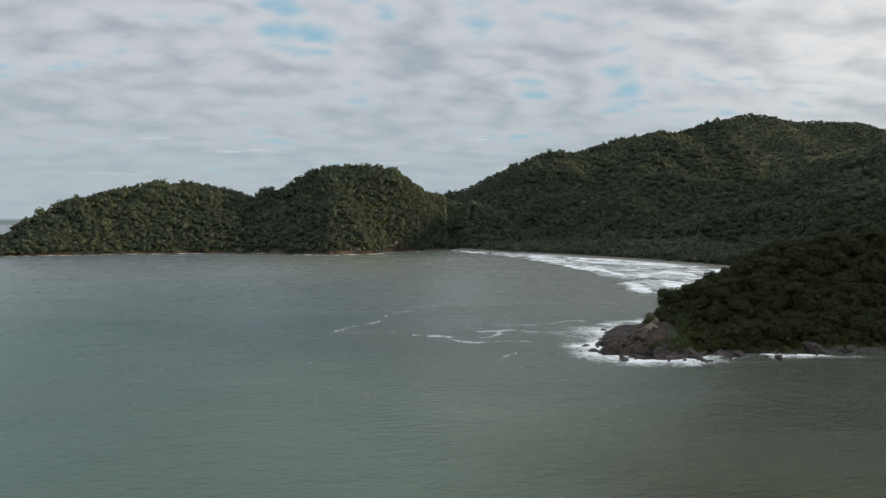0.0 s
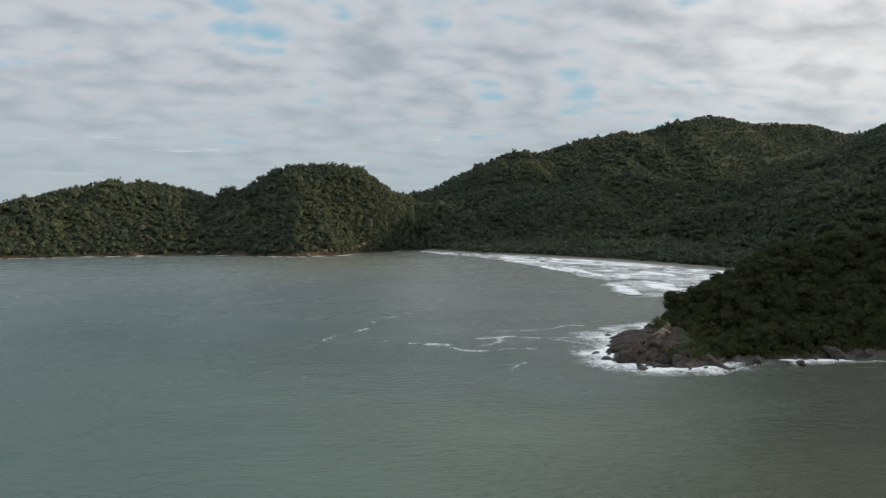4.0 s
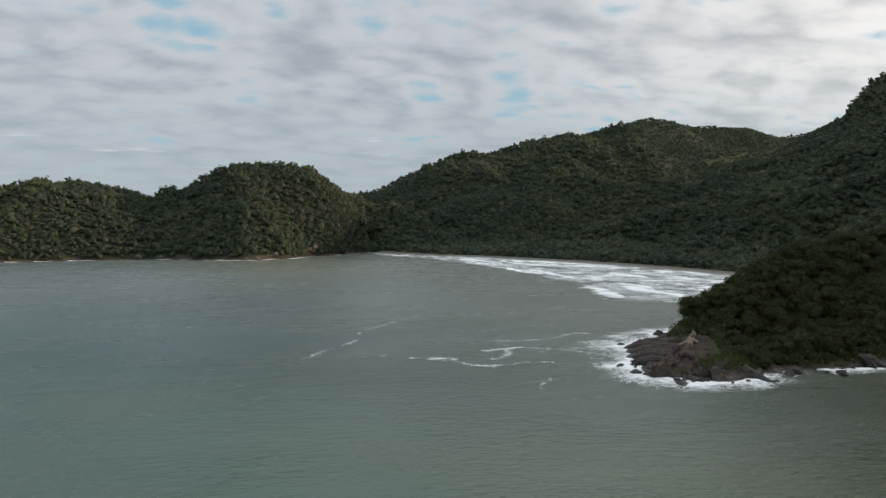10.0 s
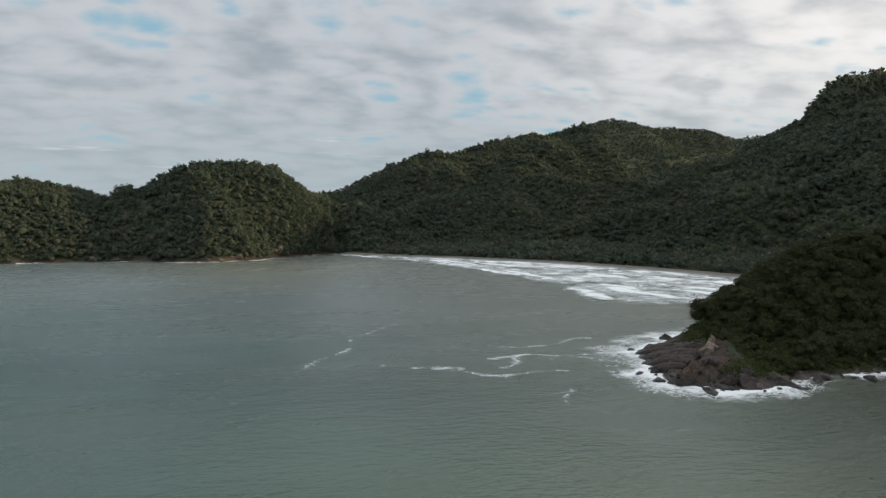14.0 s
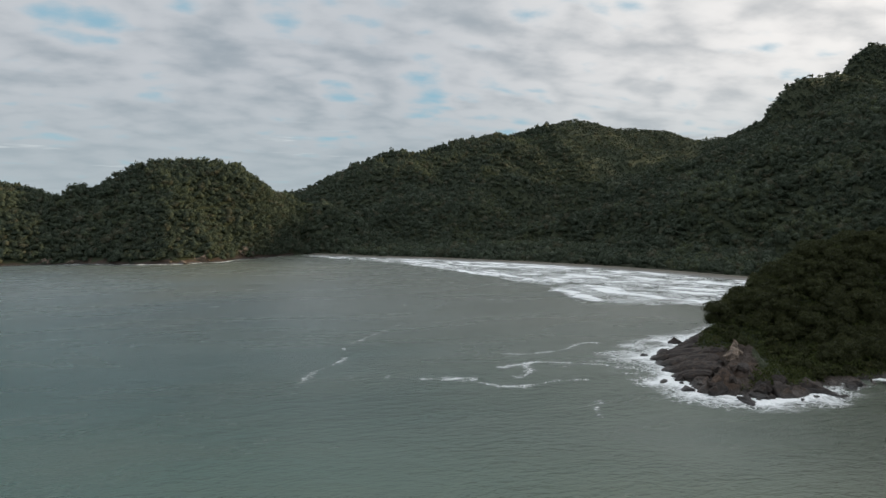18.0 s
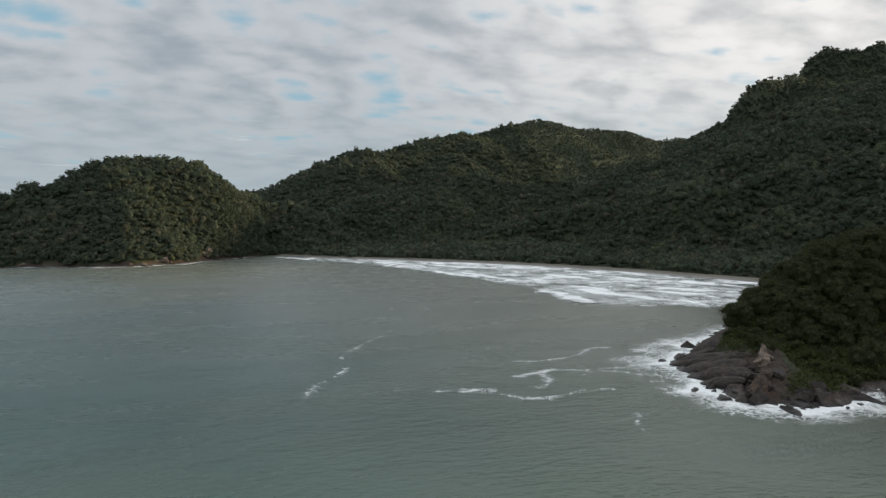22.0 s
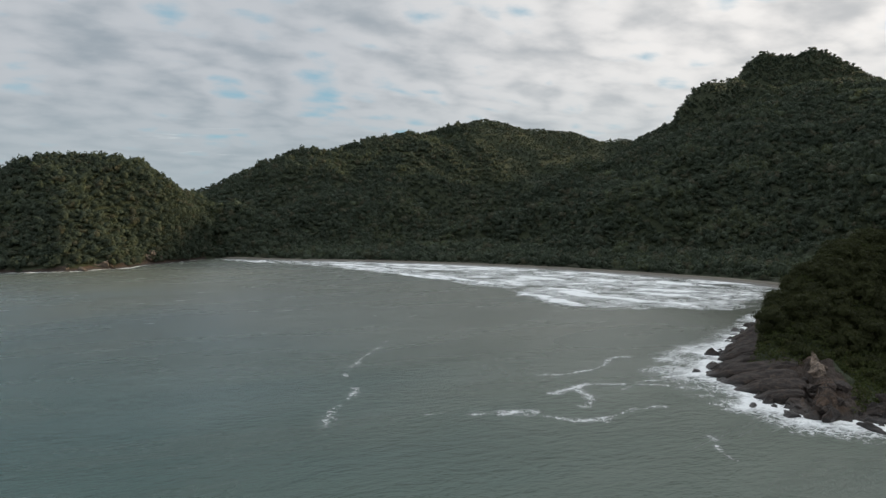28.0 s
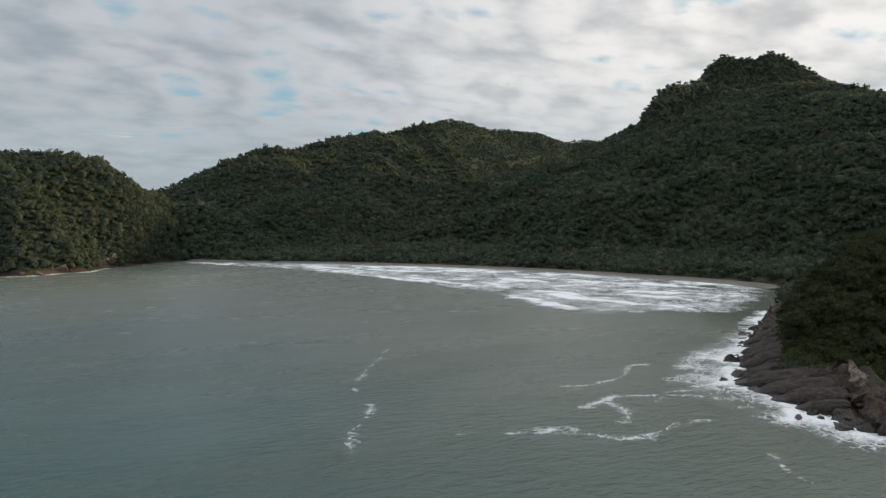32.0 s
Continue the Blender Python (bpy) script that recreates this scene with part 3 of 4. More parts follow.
def breaker(line, height, width, seed, label):
    """One breaking wave: a raised crest with a ragged white apron on its shoreward side."""
    core, s = resample(line, 90)
    core = by_index(core[::8], 90)
    v = np.linspace(-1, 1, 19)
    ends = np.sin(np.linspace(0, np.pi, 90)) ** 0.5
    bend = 9 * fractal(core[:, 0], core[:, 1], 26, 3, seed + 3)
    p = np.stack([offsets(core, bend - w * width) for w in v], 1)
    x, y = p[..., 0], p[..., 1]
    rise = np.exp(-(v / 0.30) ** 2)[None, :] * 0.62 * height * ends[:, None] * (1 + 1.2 * fractal(x, y, 14, 3, seed))
    foam = (0.45 + 0.6 * smooth(v, -0.6, 0.0) * (1 - smooth(v, 0.55, 1.0)))[None, :] * ends[:, None] * (v > -0.6)[None, :]
    foam = foam * smooth(ends, 0.0, 0.5)[:, None] + fractal(x, y, 12, 3, seed + 9) * 0.5
    edge = (1 - smooth(np.abs(v), 0.75, 1.0))[None, :]
    foam_sheet("breaking_wave", p, sea_height(x, y) + 0.15 + rise * edge, np.clip(foam * edge, 0, 1), label, "wave")["group"] = "waves breaking off the beach"


breaker([(168, 850), (172, 765), (178, 700), (172, 640)], 1.3, 12, 71, "long wave breaking white off the beach")
breaker([(172, 625), (160, 570), (156, 535), (168, 504)], 1.6, 15, 72, "tall wave breaking into thick white foam")
breaker([(150, 860), (154, 790), (156, 735)], 0.9, 8, 73, "low wave just starting to break")
breaker([(205, 640), (200, 580), (205, 530), (225, 495)], 1.1, 14, 74, "broken wave rolling in as white water")
breaker([(120, 1010), (140, 930), (160, 860)], 0.8, 9, 75, "thin white breaker curving along the bay")


def shore_wash(name, line, widths, n, seed, label, strength=1.0, thinning=0.0):
    core, _ = resample(np.column_stack((line, widths)), n)
    w = core[:, 2]
    v = np.linspace(-0.25, 1, 26)
    p = np.stack([offsets(core, t * w - (1.5 if t < 0 else 0)) for t in v], 1)
    x, y = p[..., 0], p[..., 1]
    t = np.broadcast_to(v, x.shape)
    foam = strength * (0.86 - 0.34 * smooth(t, 0.05, 0.5)) + fractal(x, y, 13, 4, seed) * 0.50
    foam = foam * (1 - 0.6 * smooth(t, 0.45, 1.0)) * (1 - smooth(t, 0.85, 1.0)) * smooth(np.minimum(np.arange(n), np.arange(n)[::-1]), 0, n * 0.06)[:, None]
    foam = foam * (1 - thinning * smooth(np.arange(n) / n, 0.66, 0.8)[:, None] * smooth(fractal(x, y, 30, 3, seed + 7), -0.15, 0.1))
    z = sea_height(x, y) + 0.15 + 0.5 * np.exp(-((t - 0.1) / 0.15) ** 2) * (0.5 + fractal(x, y, 8, 3, seed + 4))
    foam_sheet(name, p, z, np.clip(foam, 0, 1), label)


HEAD_WASH = COAST_HEAD[2:21]
shore_wash("shore_foam", HEAD_WASH, [10, 13, 18, 25, 30, 32, 31, 29, 26, 23, 21, 20, 18, 16, 14, 12, 11, 9, 8], 420, 81,
           "white wash of waves round the rocky point", thinning=0.85)
shore_wash("shore_foam", COAST_WEST[4:17], [6, 6, 5, 5, 5, 5, 6, 11, 12, 9, 6, 6, 7], 400, 82, "thin white line of foam along the rocks", 1.2)


def streak(line, width, strength, seed):
    core, _ = resample(line, 120)
    core = by_index(core[::12], 120)
    v = np.linspace(-1, 1, 13)
    body = 2.1 * width * (0.6 + 1.3 * np.abs(fractal(core[:, 0], core[:, 1], 14, 2, seed)))
    p = np.stack([offsets(core, w * body + 2.2 * fractal(core[:, 0], core[:, 1], 12, 2, seed + 1)) for w in v], 1)
    x, y = p[..., 0], p[..., 1]
    ends = smooth(np.sin(np.linspace(0, np.pi, 120)), 0, 0.35)[:, None]
    foam = 0.80 * strength * (0.50 * (1 - smooth(np.abs(v), 0.0, 0.30)) + 0.52 * (1 - smooth(np.abs(v), 0.2, 1.0)))[None, :] * ends + fractal(x, y, 16, 4, seed + 2) * 0.26 * ends
    foam = foam * (1 - smooth(np.abs(v), 0.7, 1.0))[None, :]
    foam_sheet("foam_streak", p, sea_height(x, y) + 0.10, np.clip(foam, 0, 1), "thin drifting streak of sea foam")["group"] = "drifting foam streaks"


for i, (line, width, strength) in enumerate((
        ([(-60, 346), (-50, 366), (-43, 376)], 7.0, 0.56), ([(-44, 374), (-38, 384), (-34, 392)], 4.5, 0.72), ([(-36, 398), (-35, 413), (-11, 446), (16, 488)], 3.0, 0.66),
        ([(-22, 345), (-1, 339), (3, 329), (16, 321), (38, 325), (56, 319)], 4.0, 0.68), ([(-10, 340), (-2, 338), (6, 333)], 4.5, 0.75),
        ([(23, 378), (39, 373), (58, 375), (75, 390), (95, 380)], 3.5, 0.74), ([(14, 350), (27, 355), (40, 357), (55, 347), (68, 336)], 3.4, 0.70),
        ([(28, 356), (29, 345), (22, 336), (12, 332)], 4.2, 0.66), ([(35, 299), (27, 289), (22, 276)], 3.0, 0.46), ([(-30, 350), (-15, 346), (0, 341)], 2.6, 0.5),
        ([(40, 345), (55, 352), (72, 349)], 3.0, 0.66))):
    streak(line, width, strength, 90 + 7 * i)


# ------------------------------------------------------------------ far forest: lumpy crowns over the hills
def icosphere(level):
    bm = bmesh.new()
    bmesh.ops.create_icosphere(bm, subdivisions=level, radius=1.0)
    v = np.array([p.co[:] for p in bm.verts])
    f = np.array([[q.index for q in p.verts] for p in bm.faces])
    bm.free()
    return v, f


def crown_shapes(level, count, seed, sprays, size):
    """Uneven crowns without their undersides: a lobed heart and leaf sprays standing off it. Vertices, triangles, which are sprays, tint."""
    rng = np.random.default_rng(seed)
    v, f = icosphere(level)
    keep = v[f].mean(1)[:, 2] > -0.5
    used = np.zeros(len(v), bool)
    used[f[keep]] = True
    index = np.cumsum(used) - 1
    shapes = []
    for _ in range(count):
        boughs = rng.integers(5, 9)
        lobes = rng.normal(size=(boughs, 3)) * (1, 1, 0.55) + (0, 0, 0.35)
        lobes /= np.linalg.norm(lobes, axis=1)[:, None]
        high, girth = rng.uniform(0.75, 1.15), rng.uniform(0.30, 0.42, boughs)
        r = 0.50 + 0.34 * np.max(np.clip(v @ lobes.T, 0, 1) ** 5, axis=1) + rng.uniform(-0.06, 0.06, len(v))
        heart = (v * r[:, None] * (1, 1, high))[used]
        own = rng.integers(0, boughs, sprays)
        d = rng.normal(size=(sprays, 3)) + lobes[own] * 0.9 + (0, 0, 0.25)
        d /= np.linalg.norm(d, axis=1)[:, None]
        p = (lobes[own] * 0.60 + d * (girth[own] * rng.uniform(0.85, 1.15, sprays))[:, None]) * (1, 1, high)
        n = d + rng.normal(size=(sprays, 3)) * 0.45
        n /= np.linalg.norm(n, axis=1)[:, None]
        t = np.cross(n, rng.normal(size=(sprays, 3)))
        t /= np.linalg.norm(t, axis=1)[:, None]
        b = np.cross(n, t)
        a = size * rng.uniform(0.55, 1.3, (sprays, 1))
        leaves = np.stack((p - t * a, p + t * a - b * a * 0.4, p + b * a * 1.1), 1).reshape(-1, 3)
        tris = np.concatenate((index[f[keep]], len(heart) + np.arange(sprays * 3).reshape(-1, 3)))
        bough_tone = rng.normal(0.0, 0.10, boughs)
        # hearts take a slightly darker tint than the sprays
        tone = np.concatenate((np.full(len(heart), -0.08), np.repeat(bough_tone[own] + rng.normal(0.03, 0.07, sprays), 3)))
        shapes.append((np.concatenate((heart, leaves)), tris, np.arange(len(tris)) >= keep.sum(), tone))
    return shapes


def scatter(x0, x1, y0, y1, step, rng):
    x, y = np.meshgrid(np.arange(x0, x1, step), np.arange(y0, y1, step))
    x = x + rng.uniform(-0.5, 0.5, x.shape) * step
    y = y + rng.uniform(-0.5, 0.5, y.shape) * step
    return x.ravel(), y.ravel()


def leaf_cards(rng, centre, radii, count, size):
    """Small leaf sprays set over an ellipsoid, facing mostly outwards."""
    d = rng.normal(size=(count, 3))
    d /= np.linalg.norm(d, axis=1)[:, None]
    d[:, 2] = np.where(d[:, 2] < -0.45, -d[:, 2], d[:, 2])
    p = centre + d * radii * rng.uniform(0.8, 1.08, count)[:, None]
    n = d + rng.normal(size=(count, 3)) * 0.85
    n /= np.linalg.norm(n, axis=1)[:, None]
    t = np.cross(n, rng.normal(size=(count, 3)))
    t /= np.linalg.norm(t, axis=1)[:, None]
    b = np.cross(n, t)
    a = size * rng.uniform(0.6, 1.3, (count, 1))
    quad = np.stack((p - t * a, p - b * a * 0.55, p + t * a, p + b * a * 0.6 + n * a * 0.2), 1)
    return quad.reshape(-1, 3), np.arange(count * 4).reshape(-1, 4)


def forest(name, x, y, sizes, shapes, material, label, rng, sink=0.30, rise=1.0):
    z, _ = land_height(x, y)
    verts, faces, flats, tints, kinds, base = [], [], [], [], [], 0
    patch = fractal(x, y, 90, 4, 77)
    for k in range(len(x)):
        v, f, leafy, tone = shapes[rng.integers(len(shapes))]
        a, s = rng.uniform(0, 6.283), sizes[k]
        c, d = math.cos(a) * s, math.sin(a) * s
        tall, long = s * rise * rng.uniform(0.65, 1.35), rng.uniform(0.75, 1.3)
        w = np.empty_like(v)
        w[:, 0], w[:, 1], w[:, 2] = x[k] + v[:, 0] * c * long - v[:, 1] * d, y[k] + v[:, 0] * d * long + v[:, 1] * c, z[k] + (v[:, 2] + sink) * tall + 1.0
        verts.append(w), faces.append(f + base), flats.append(leafy)
        base += len(v)
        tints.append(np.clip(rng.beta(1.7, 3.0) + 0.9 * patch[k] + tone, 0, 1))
        kinds.append(np.full(len(v), rng.uniform()))
    me = mesh_of(name, np.concatenate(verts), np.concatenate(faces), material, np.concatenate(flats), tint=np.concatenate(tints), kind=np.concatenate(kinds))
    return tagged(new(name, me), label, "forest", kind="stuff")


def facing(x, y):
    """Slopes that look towards the bay, and the crests."""
    z, _ = land_height(x, y)
    zx, zy = land_height(x + 6, y)[0] - z, land_height(x, y + 6)[0] - z
    ex, ey, ez = -60 - x, 90 - y, 60 - z
    n = np.sqrt(zx * zx + zy * zy + 36)
    dot = (-zx * ex - zy * ey + 6 * ez) / (n * np.sqrt(ex * ex + ey * ey + ez * ez))
    return dot


ROUGH_X, ROUGH_Y = np.arange(-800, 2510, 15.0), np.arange(0, 2710, 15.0)
ROUGH_Z = land_height(*np.meshgrid(ROUGH_X, ROUGH_Y))[0]


def rough_height(x, y):
    """Height of the ground from a coarse table, for many places at once."""
    i = np.clip((x + 800) / 15.0, 0, len(ROUGH_X) - 1.01)
    j = np.clip(y / 15.0, 0, len(ROUGH_Y) - 1.01)
    a, b = i.astype(int), j.astype(int)
    u, w = i - a, j - b
    return (ROUGH_Z[b, a] * (1 - u) + ROUGH_Z[b, a + 1] * u) * (1 - w) + (ROUGH_Z[b + 1, a] * (1 - u) + ROUGH_Z[b + 1, a + 1] * u) * w


def in_sight(x, y):
    """Places that can be seen from over the bay, and those just behind a crest."""
    seen = np.zeros(len(x), bool)
    top = rough_height(x, y) + 12
    for ex, ey in ((0, 0), (-60, 90), (-116, 190)):
        clear = np.full(len(x), True)
        for s in np.linspace(0.35, 0.985, 70):
            clear &= rough_height(ex + s * (x - ex), ey + s * (y - ey)) < 60 + s * (top - 60) + 14
        seen |= clear
    return seen


def plant_hills():
    rng = np.random.default_rng(4)
    near_shapes, far_shapes = crown_shapes(1, 24, 1, 72, 0.18), crown_shapes(1, 20, 2, 34, 0.24)
    # two western hills, closer set on the steep bluff at the end of the beach
    x, y = scatter(-770, 40, 1005, 1480, 5.8, rng)
    x2, y2 = scatter(-90, 30, 1150, 1340, 5.0, rng)
    x3, y3 = scatter(-60, 30, 1150, 1400, 3.6, rng)
    sheer = np.hypot(land_height(x3 + 3, y3)[0] - land_height(x3 - 3, y3)[0], land_height(x3, y3 + 3)[0] - land_height(x3, y3 - 3)[0]) > 8
    x, y = np.concatenate((x, x2, x3[sheer])), np.concatenate((y, y2, y3[sheer]))
    coast = np.minimum(along(COAST_WEST, x, y)[0], along(BEACH, x, y)[0])
    ok = inside(LAND, x, y) & (coast > 0.3 + 2 * fractal(x, y, 25, 3, 6)) & ((along(BEACH, x, y)[0] > 22) | (x < 3)) & ((facing(x, y) > -0.12) | (x > -90))
    x, y = x[ok], y[ok]
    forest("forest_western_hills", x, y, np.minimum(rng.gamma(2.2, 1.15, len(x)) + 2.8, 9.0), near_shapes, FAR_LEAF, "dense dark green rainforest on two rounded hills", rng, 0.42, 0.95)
    # mountain behind the beach
    x, y = scatter(-20, 2300, 500, 2250, 9.0, rng)
    ok = inside(LAND, x, y) & (along(BEACH, x, y)[0] > 26) & (facing(x, y) > np.where(y < 1500, -0.6, -0.22)) & ((y > 560) | (x > 430)) & (x < 1.82 * y - 380) & ~((x < 40) & (y < 1480))
    x, y = x[ok], y[ok]
    steep = np.flatnonzero((np.hypot(land_height(x + 5, y)[0] - land_height(x - 5, y)[0], land_height(x, y + 5)[0] - land_height(x, y - 5)[0]) > 7.5) & (facing(x, y) > 0.25) & (y < 1600))
    steep = np.concatenate((steep, steep))
    x, y = np.concatenate((x, x[steep] + rng.uniform(-6, 6, len(steep)))), np.concatenate((y, y[steep] + rng.uniform(-6, 6, len(steep))))
    ok = in_sight(x, y)
    x, y = x[ok], y[ok]
    low = (y < 980) & (x < 820)
    xl, yl, x, y = x[low], y[low], x[~low], y[~low]
    xl, yl = xl + rng.normal(size=len(xl)), yl + rng.normal(size=len(xl))
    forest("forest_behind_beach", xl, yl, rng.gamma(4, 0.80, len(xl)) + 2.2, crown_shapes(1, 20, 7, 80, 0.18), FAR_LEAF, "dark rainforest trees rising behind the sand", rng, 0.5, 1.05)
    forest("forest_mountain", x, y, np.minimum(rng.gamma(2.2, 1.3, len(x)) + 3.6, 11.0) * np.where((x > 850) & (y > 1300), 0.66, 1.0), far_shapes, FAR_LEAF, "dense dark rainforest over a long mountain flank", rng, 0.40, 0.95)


plant_hills()


# ------------------------------------------------------------------ headland: trees, scrub, boulders
def part(name, mesh, parent, label=""):
    ob = new(name, mesh)
    ob.parent = parent
    return tagged(ob, label) if label else ob


def tube(points, radii, sides=6):
    """Rings round a bent line, as quads."""
    points = np.asarray(points, float)
    t = np.gradient(points, axis=0)
    t /= np.linalg.norm(t, axis=1)[:, None]
    side = np.cross(t, (0.31, 0.95, 0.05))
    side /= np.linalg.norm(side, axis=1)[:, None]
    other = np.cross(t, side)
    a = np.linspace(0, 2 * np.pi, sides, endpoint=False)
    v = points[:, None] + np.asarray(radii)[:, None, None] * (np.cos(a)[None, :, None] * side[:, None] + np.sin(a)[None, :, None] * other[:, None])
    n = len(points)
    i = np.arange(n * sides).reshape(n, sides)
    j = np.roll(i, -1, axis=1)
    return v.reshape(-1, 3), np.stack((i[:-1], j[:-1], j[1:], i[1:]), -1).reshape(-1, 4)


def joined(pieces):
    verts, faces, base = [], [], 0
    for v, f in pieces:
        verts.append(v), faces.append(f + base)
        base += len(v)
    return np.concatenate(verts), np.concatenate(faces)


def headland_tree(seed, tall, wide, lobes, label):
    """A tree 1 : 1 in metres: a bent tapered trunk with limbs, each ending in a lobe of leaves."""
    rng = np.random.default_rng(seed)
    ob = tagged(new("tree"), label, "tree", "trees on the headland")
    lean = rng.normal(size=2) * 0.4
    fork = tall * rng.uniform(0.25, 0.35)
    wood = [tube([(0, 0, -1.2), (lean[0] * 0.4, lean[1] * 0.4, fork * 0.5), (lean[0], lean[1], fork), (lean[0] * 1.3, lean[1] * 1.3, tall * 0.72)], [0.22, 0.17, 0.14, 0.05])]
    leaves, cores, tint, kind = [], [], [], []
    ball = crown_shapes(2, 3, seed + 50, 1, 0.01)
    for k in range(lobes + 5):
        a = 6.283 * (k / lobes if k < lobes else k / 5) + rng.uniform(-0.4, 0.4)
        low = k >= lobes
        reach = wide * (0.44 if low else 0.46 if k else 0.08) * rng.uniform(0.75, 1.15)
        top = tall * (rng.uniform(0.26, 0.44) if low else rng.uniform(0.46, 0.78) if k else 0.82)
        tip = np.array((lean[0] + math.cos(a) * reach, lean[1] + math.sin(a) * reach, top))
        wood.append(tube([(lean[0], lean[1], fork * 0.92), ((lean[0] + tip[0]) / 2, (lean[1] + tip[1]) / 2, (fork + tip[2]) / 2 - 0.2), tip], [0.10, 0.07, 0.03], 5))
        r = np.array((wide * rng.uniform(0.30, 0.42), wide * rng.uniform(0.30, 0.42), tall * rng.uniform(0.27, 0.40)))
        count = int(170 * (wide / 6.5) ** 2)
        leaves.append(leaf_cards(rng, tip, r, count, 0.34))
        tint.append(np.repeat(np.clip(rng.normal(0.42, 0.16) + rng.normal(0, 0.10, count), 0, 1), 4))
        v, f = ball[k % 3][:2]
        cores.append((v * r * 1.05 + tip, f))
    v, f = joined(leaves)
    tint = np.concatenate(tint)
    core_v, core_f = joined(cores)
    core_f = np.column_stack((core_f, core_f[:, 2]))
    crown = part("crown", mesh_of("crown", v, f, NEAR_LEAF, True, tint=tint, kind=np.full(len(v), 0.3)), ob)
    # one fixed tint, darker than most of the outer leaves
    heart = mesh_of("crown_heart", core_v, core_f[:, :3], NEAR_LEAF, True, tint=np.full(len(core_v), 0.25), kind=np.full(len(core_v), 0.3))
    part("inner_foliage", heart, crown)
    v, f = joined(wood)
    part("trunk", mesh_of("trunk", v, f, BARK), ob)
    return ob


def plant_headland():
    rng = np.random.default_rng(12)
    kinds = [headland_tree(1, 8.5, 6.5, 6, "broad dark green tree on the headland slope"), headland_tree(2, 10.0, 7.5, 7, "tall spreading dark green rainforest tree"),
             headland_tree(3, 7.0, 5.5, 5, "small rounded green tree leaning over the slope"), headland_tree(4, 9.0, 6.0, 6, "dense olive green tree on the headland"),
             headland_tree(5, 6.0, 6.2, 5, "low wide wind-trimmed tree near the rocks"), headland_tree(6, 8.0, 7.0, 7, "broad tree with a lumpy green crown")]
    spots = []
    x, y = rng.uniform(92, 262, 9000), rng.uniform(284, 470, 9000)
    z, _ = land_height(x, y)
    coast = along(COAST_HEAD, x, y)[0]
    tip = np.hypot(x - 80, y - 312)
    good = inside(LAND, x, y) & (coast > np.where(y > 340, 15.5, 9.0)) & (tip > 33) & (facing(x, y) > -0.35)
    for k in np.flatnonzero(good):
        if all((x[k] - a) ** 2 + (y[k] - b) ** 2 > 5.0 ** 2 for a, b in spots):
            spots.append((x[k], y[k]))
            small = coast[k] < (17 if y[k] > 340 else 12) or tip[k] < 50
            first = kinds[(2, 4)[rng.integers(2)]] if small else kinds[rng.integers(6)]
            m = pose(x[k], y[k], z[k] - 0.4, rng.normal() * 4, rng.normal() * 4, rng.uniform(0, 360)) @ Matrix.Scale(rng.uniform(0.5, 0.8) if small else rng.uniform(0.72, 1.12), 4)
            copy_thing(first, m)
            if len(spots) >= 300:
                break
    for ob in kinds:                      # the patterns themselves stand on the crest
        x0, y0 = rng.uniform(225, 258), rng.uniform(372, 392)
        ob.matrix_basis = pose(x0, y0, float(land_height(np.array([x0]), np.array([y0]))[0][0]) - 0.4, 0, 0, rng.uniform(0, 360))
    return spots


TREE_SPOTS = plant_headland()


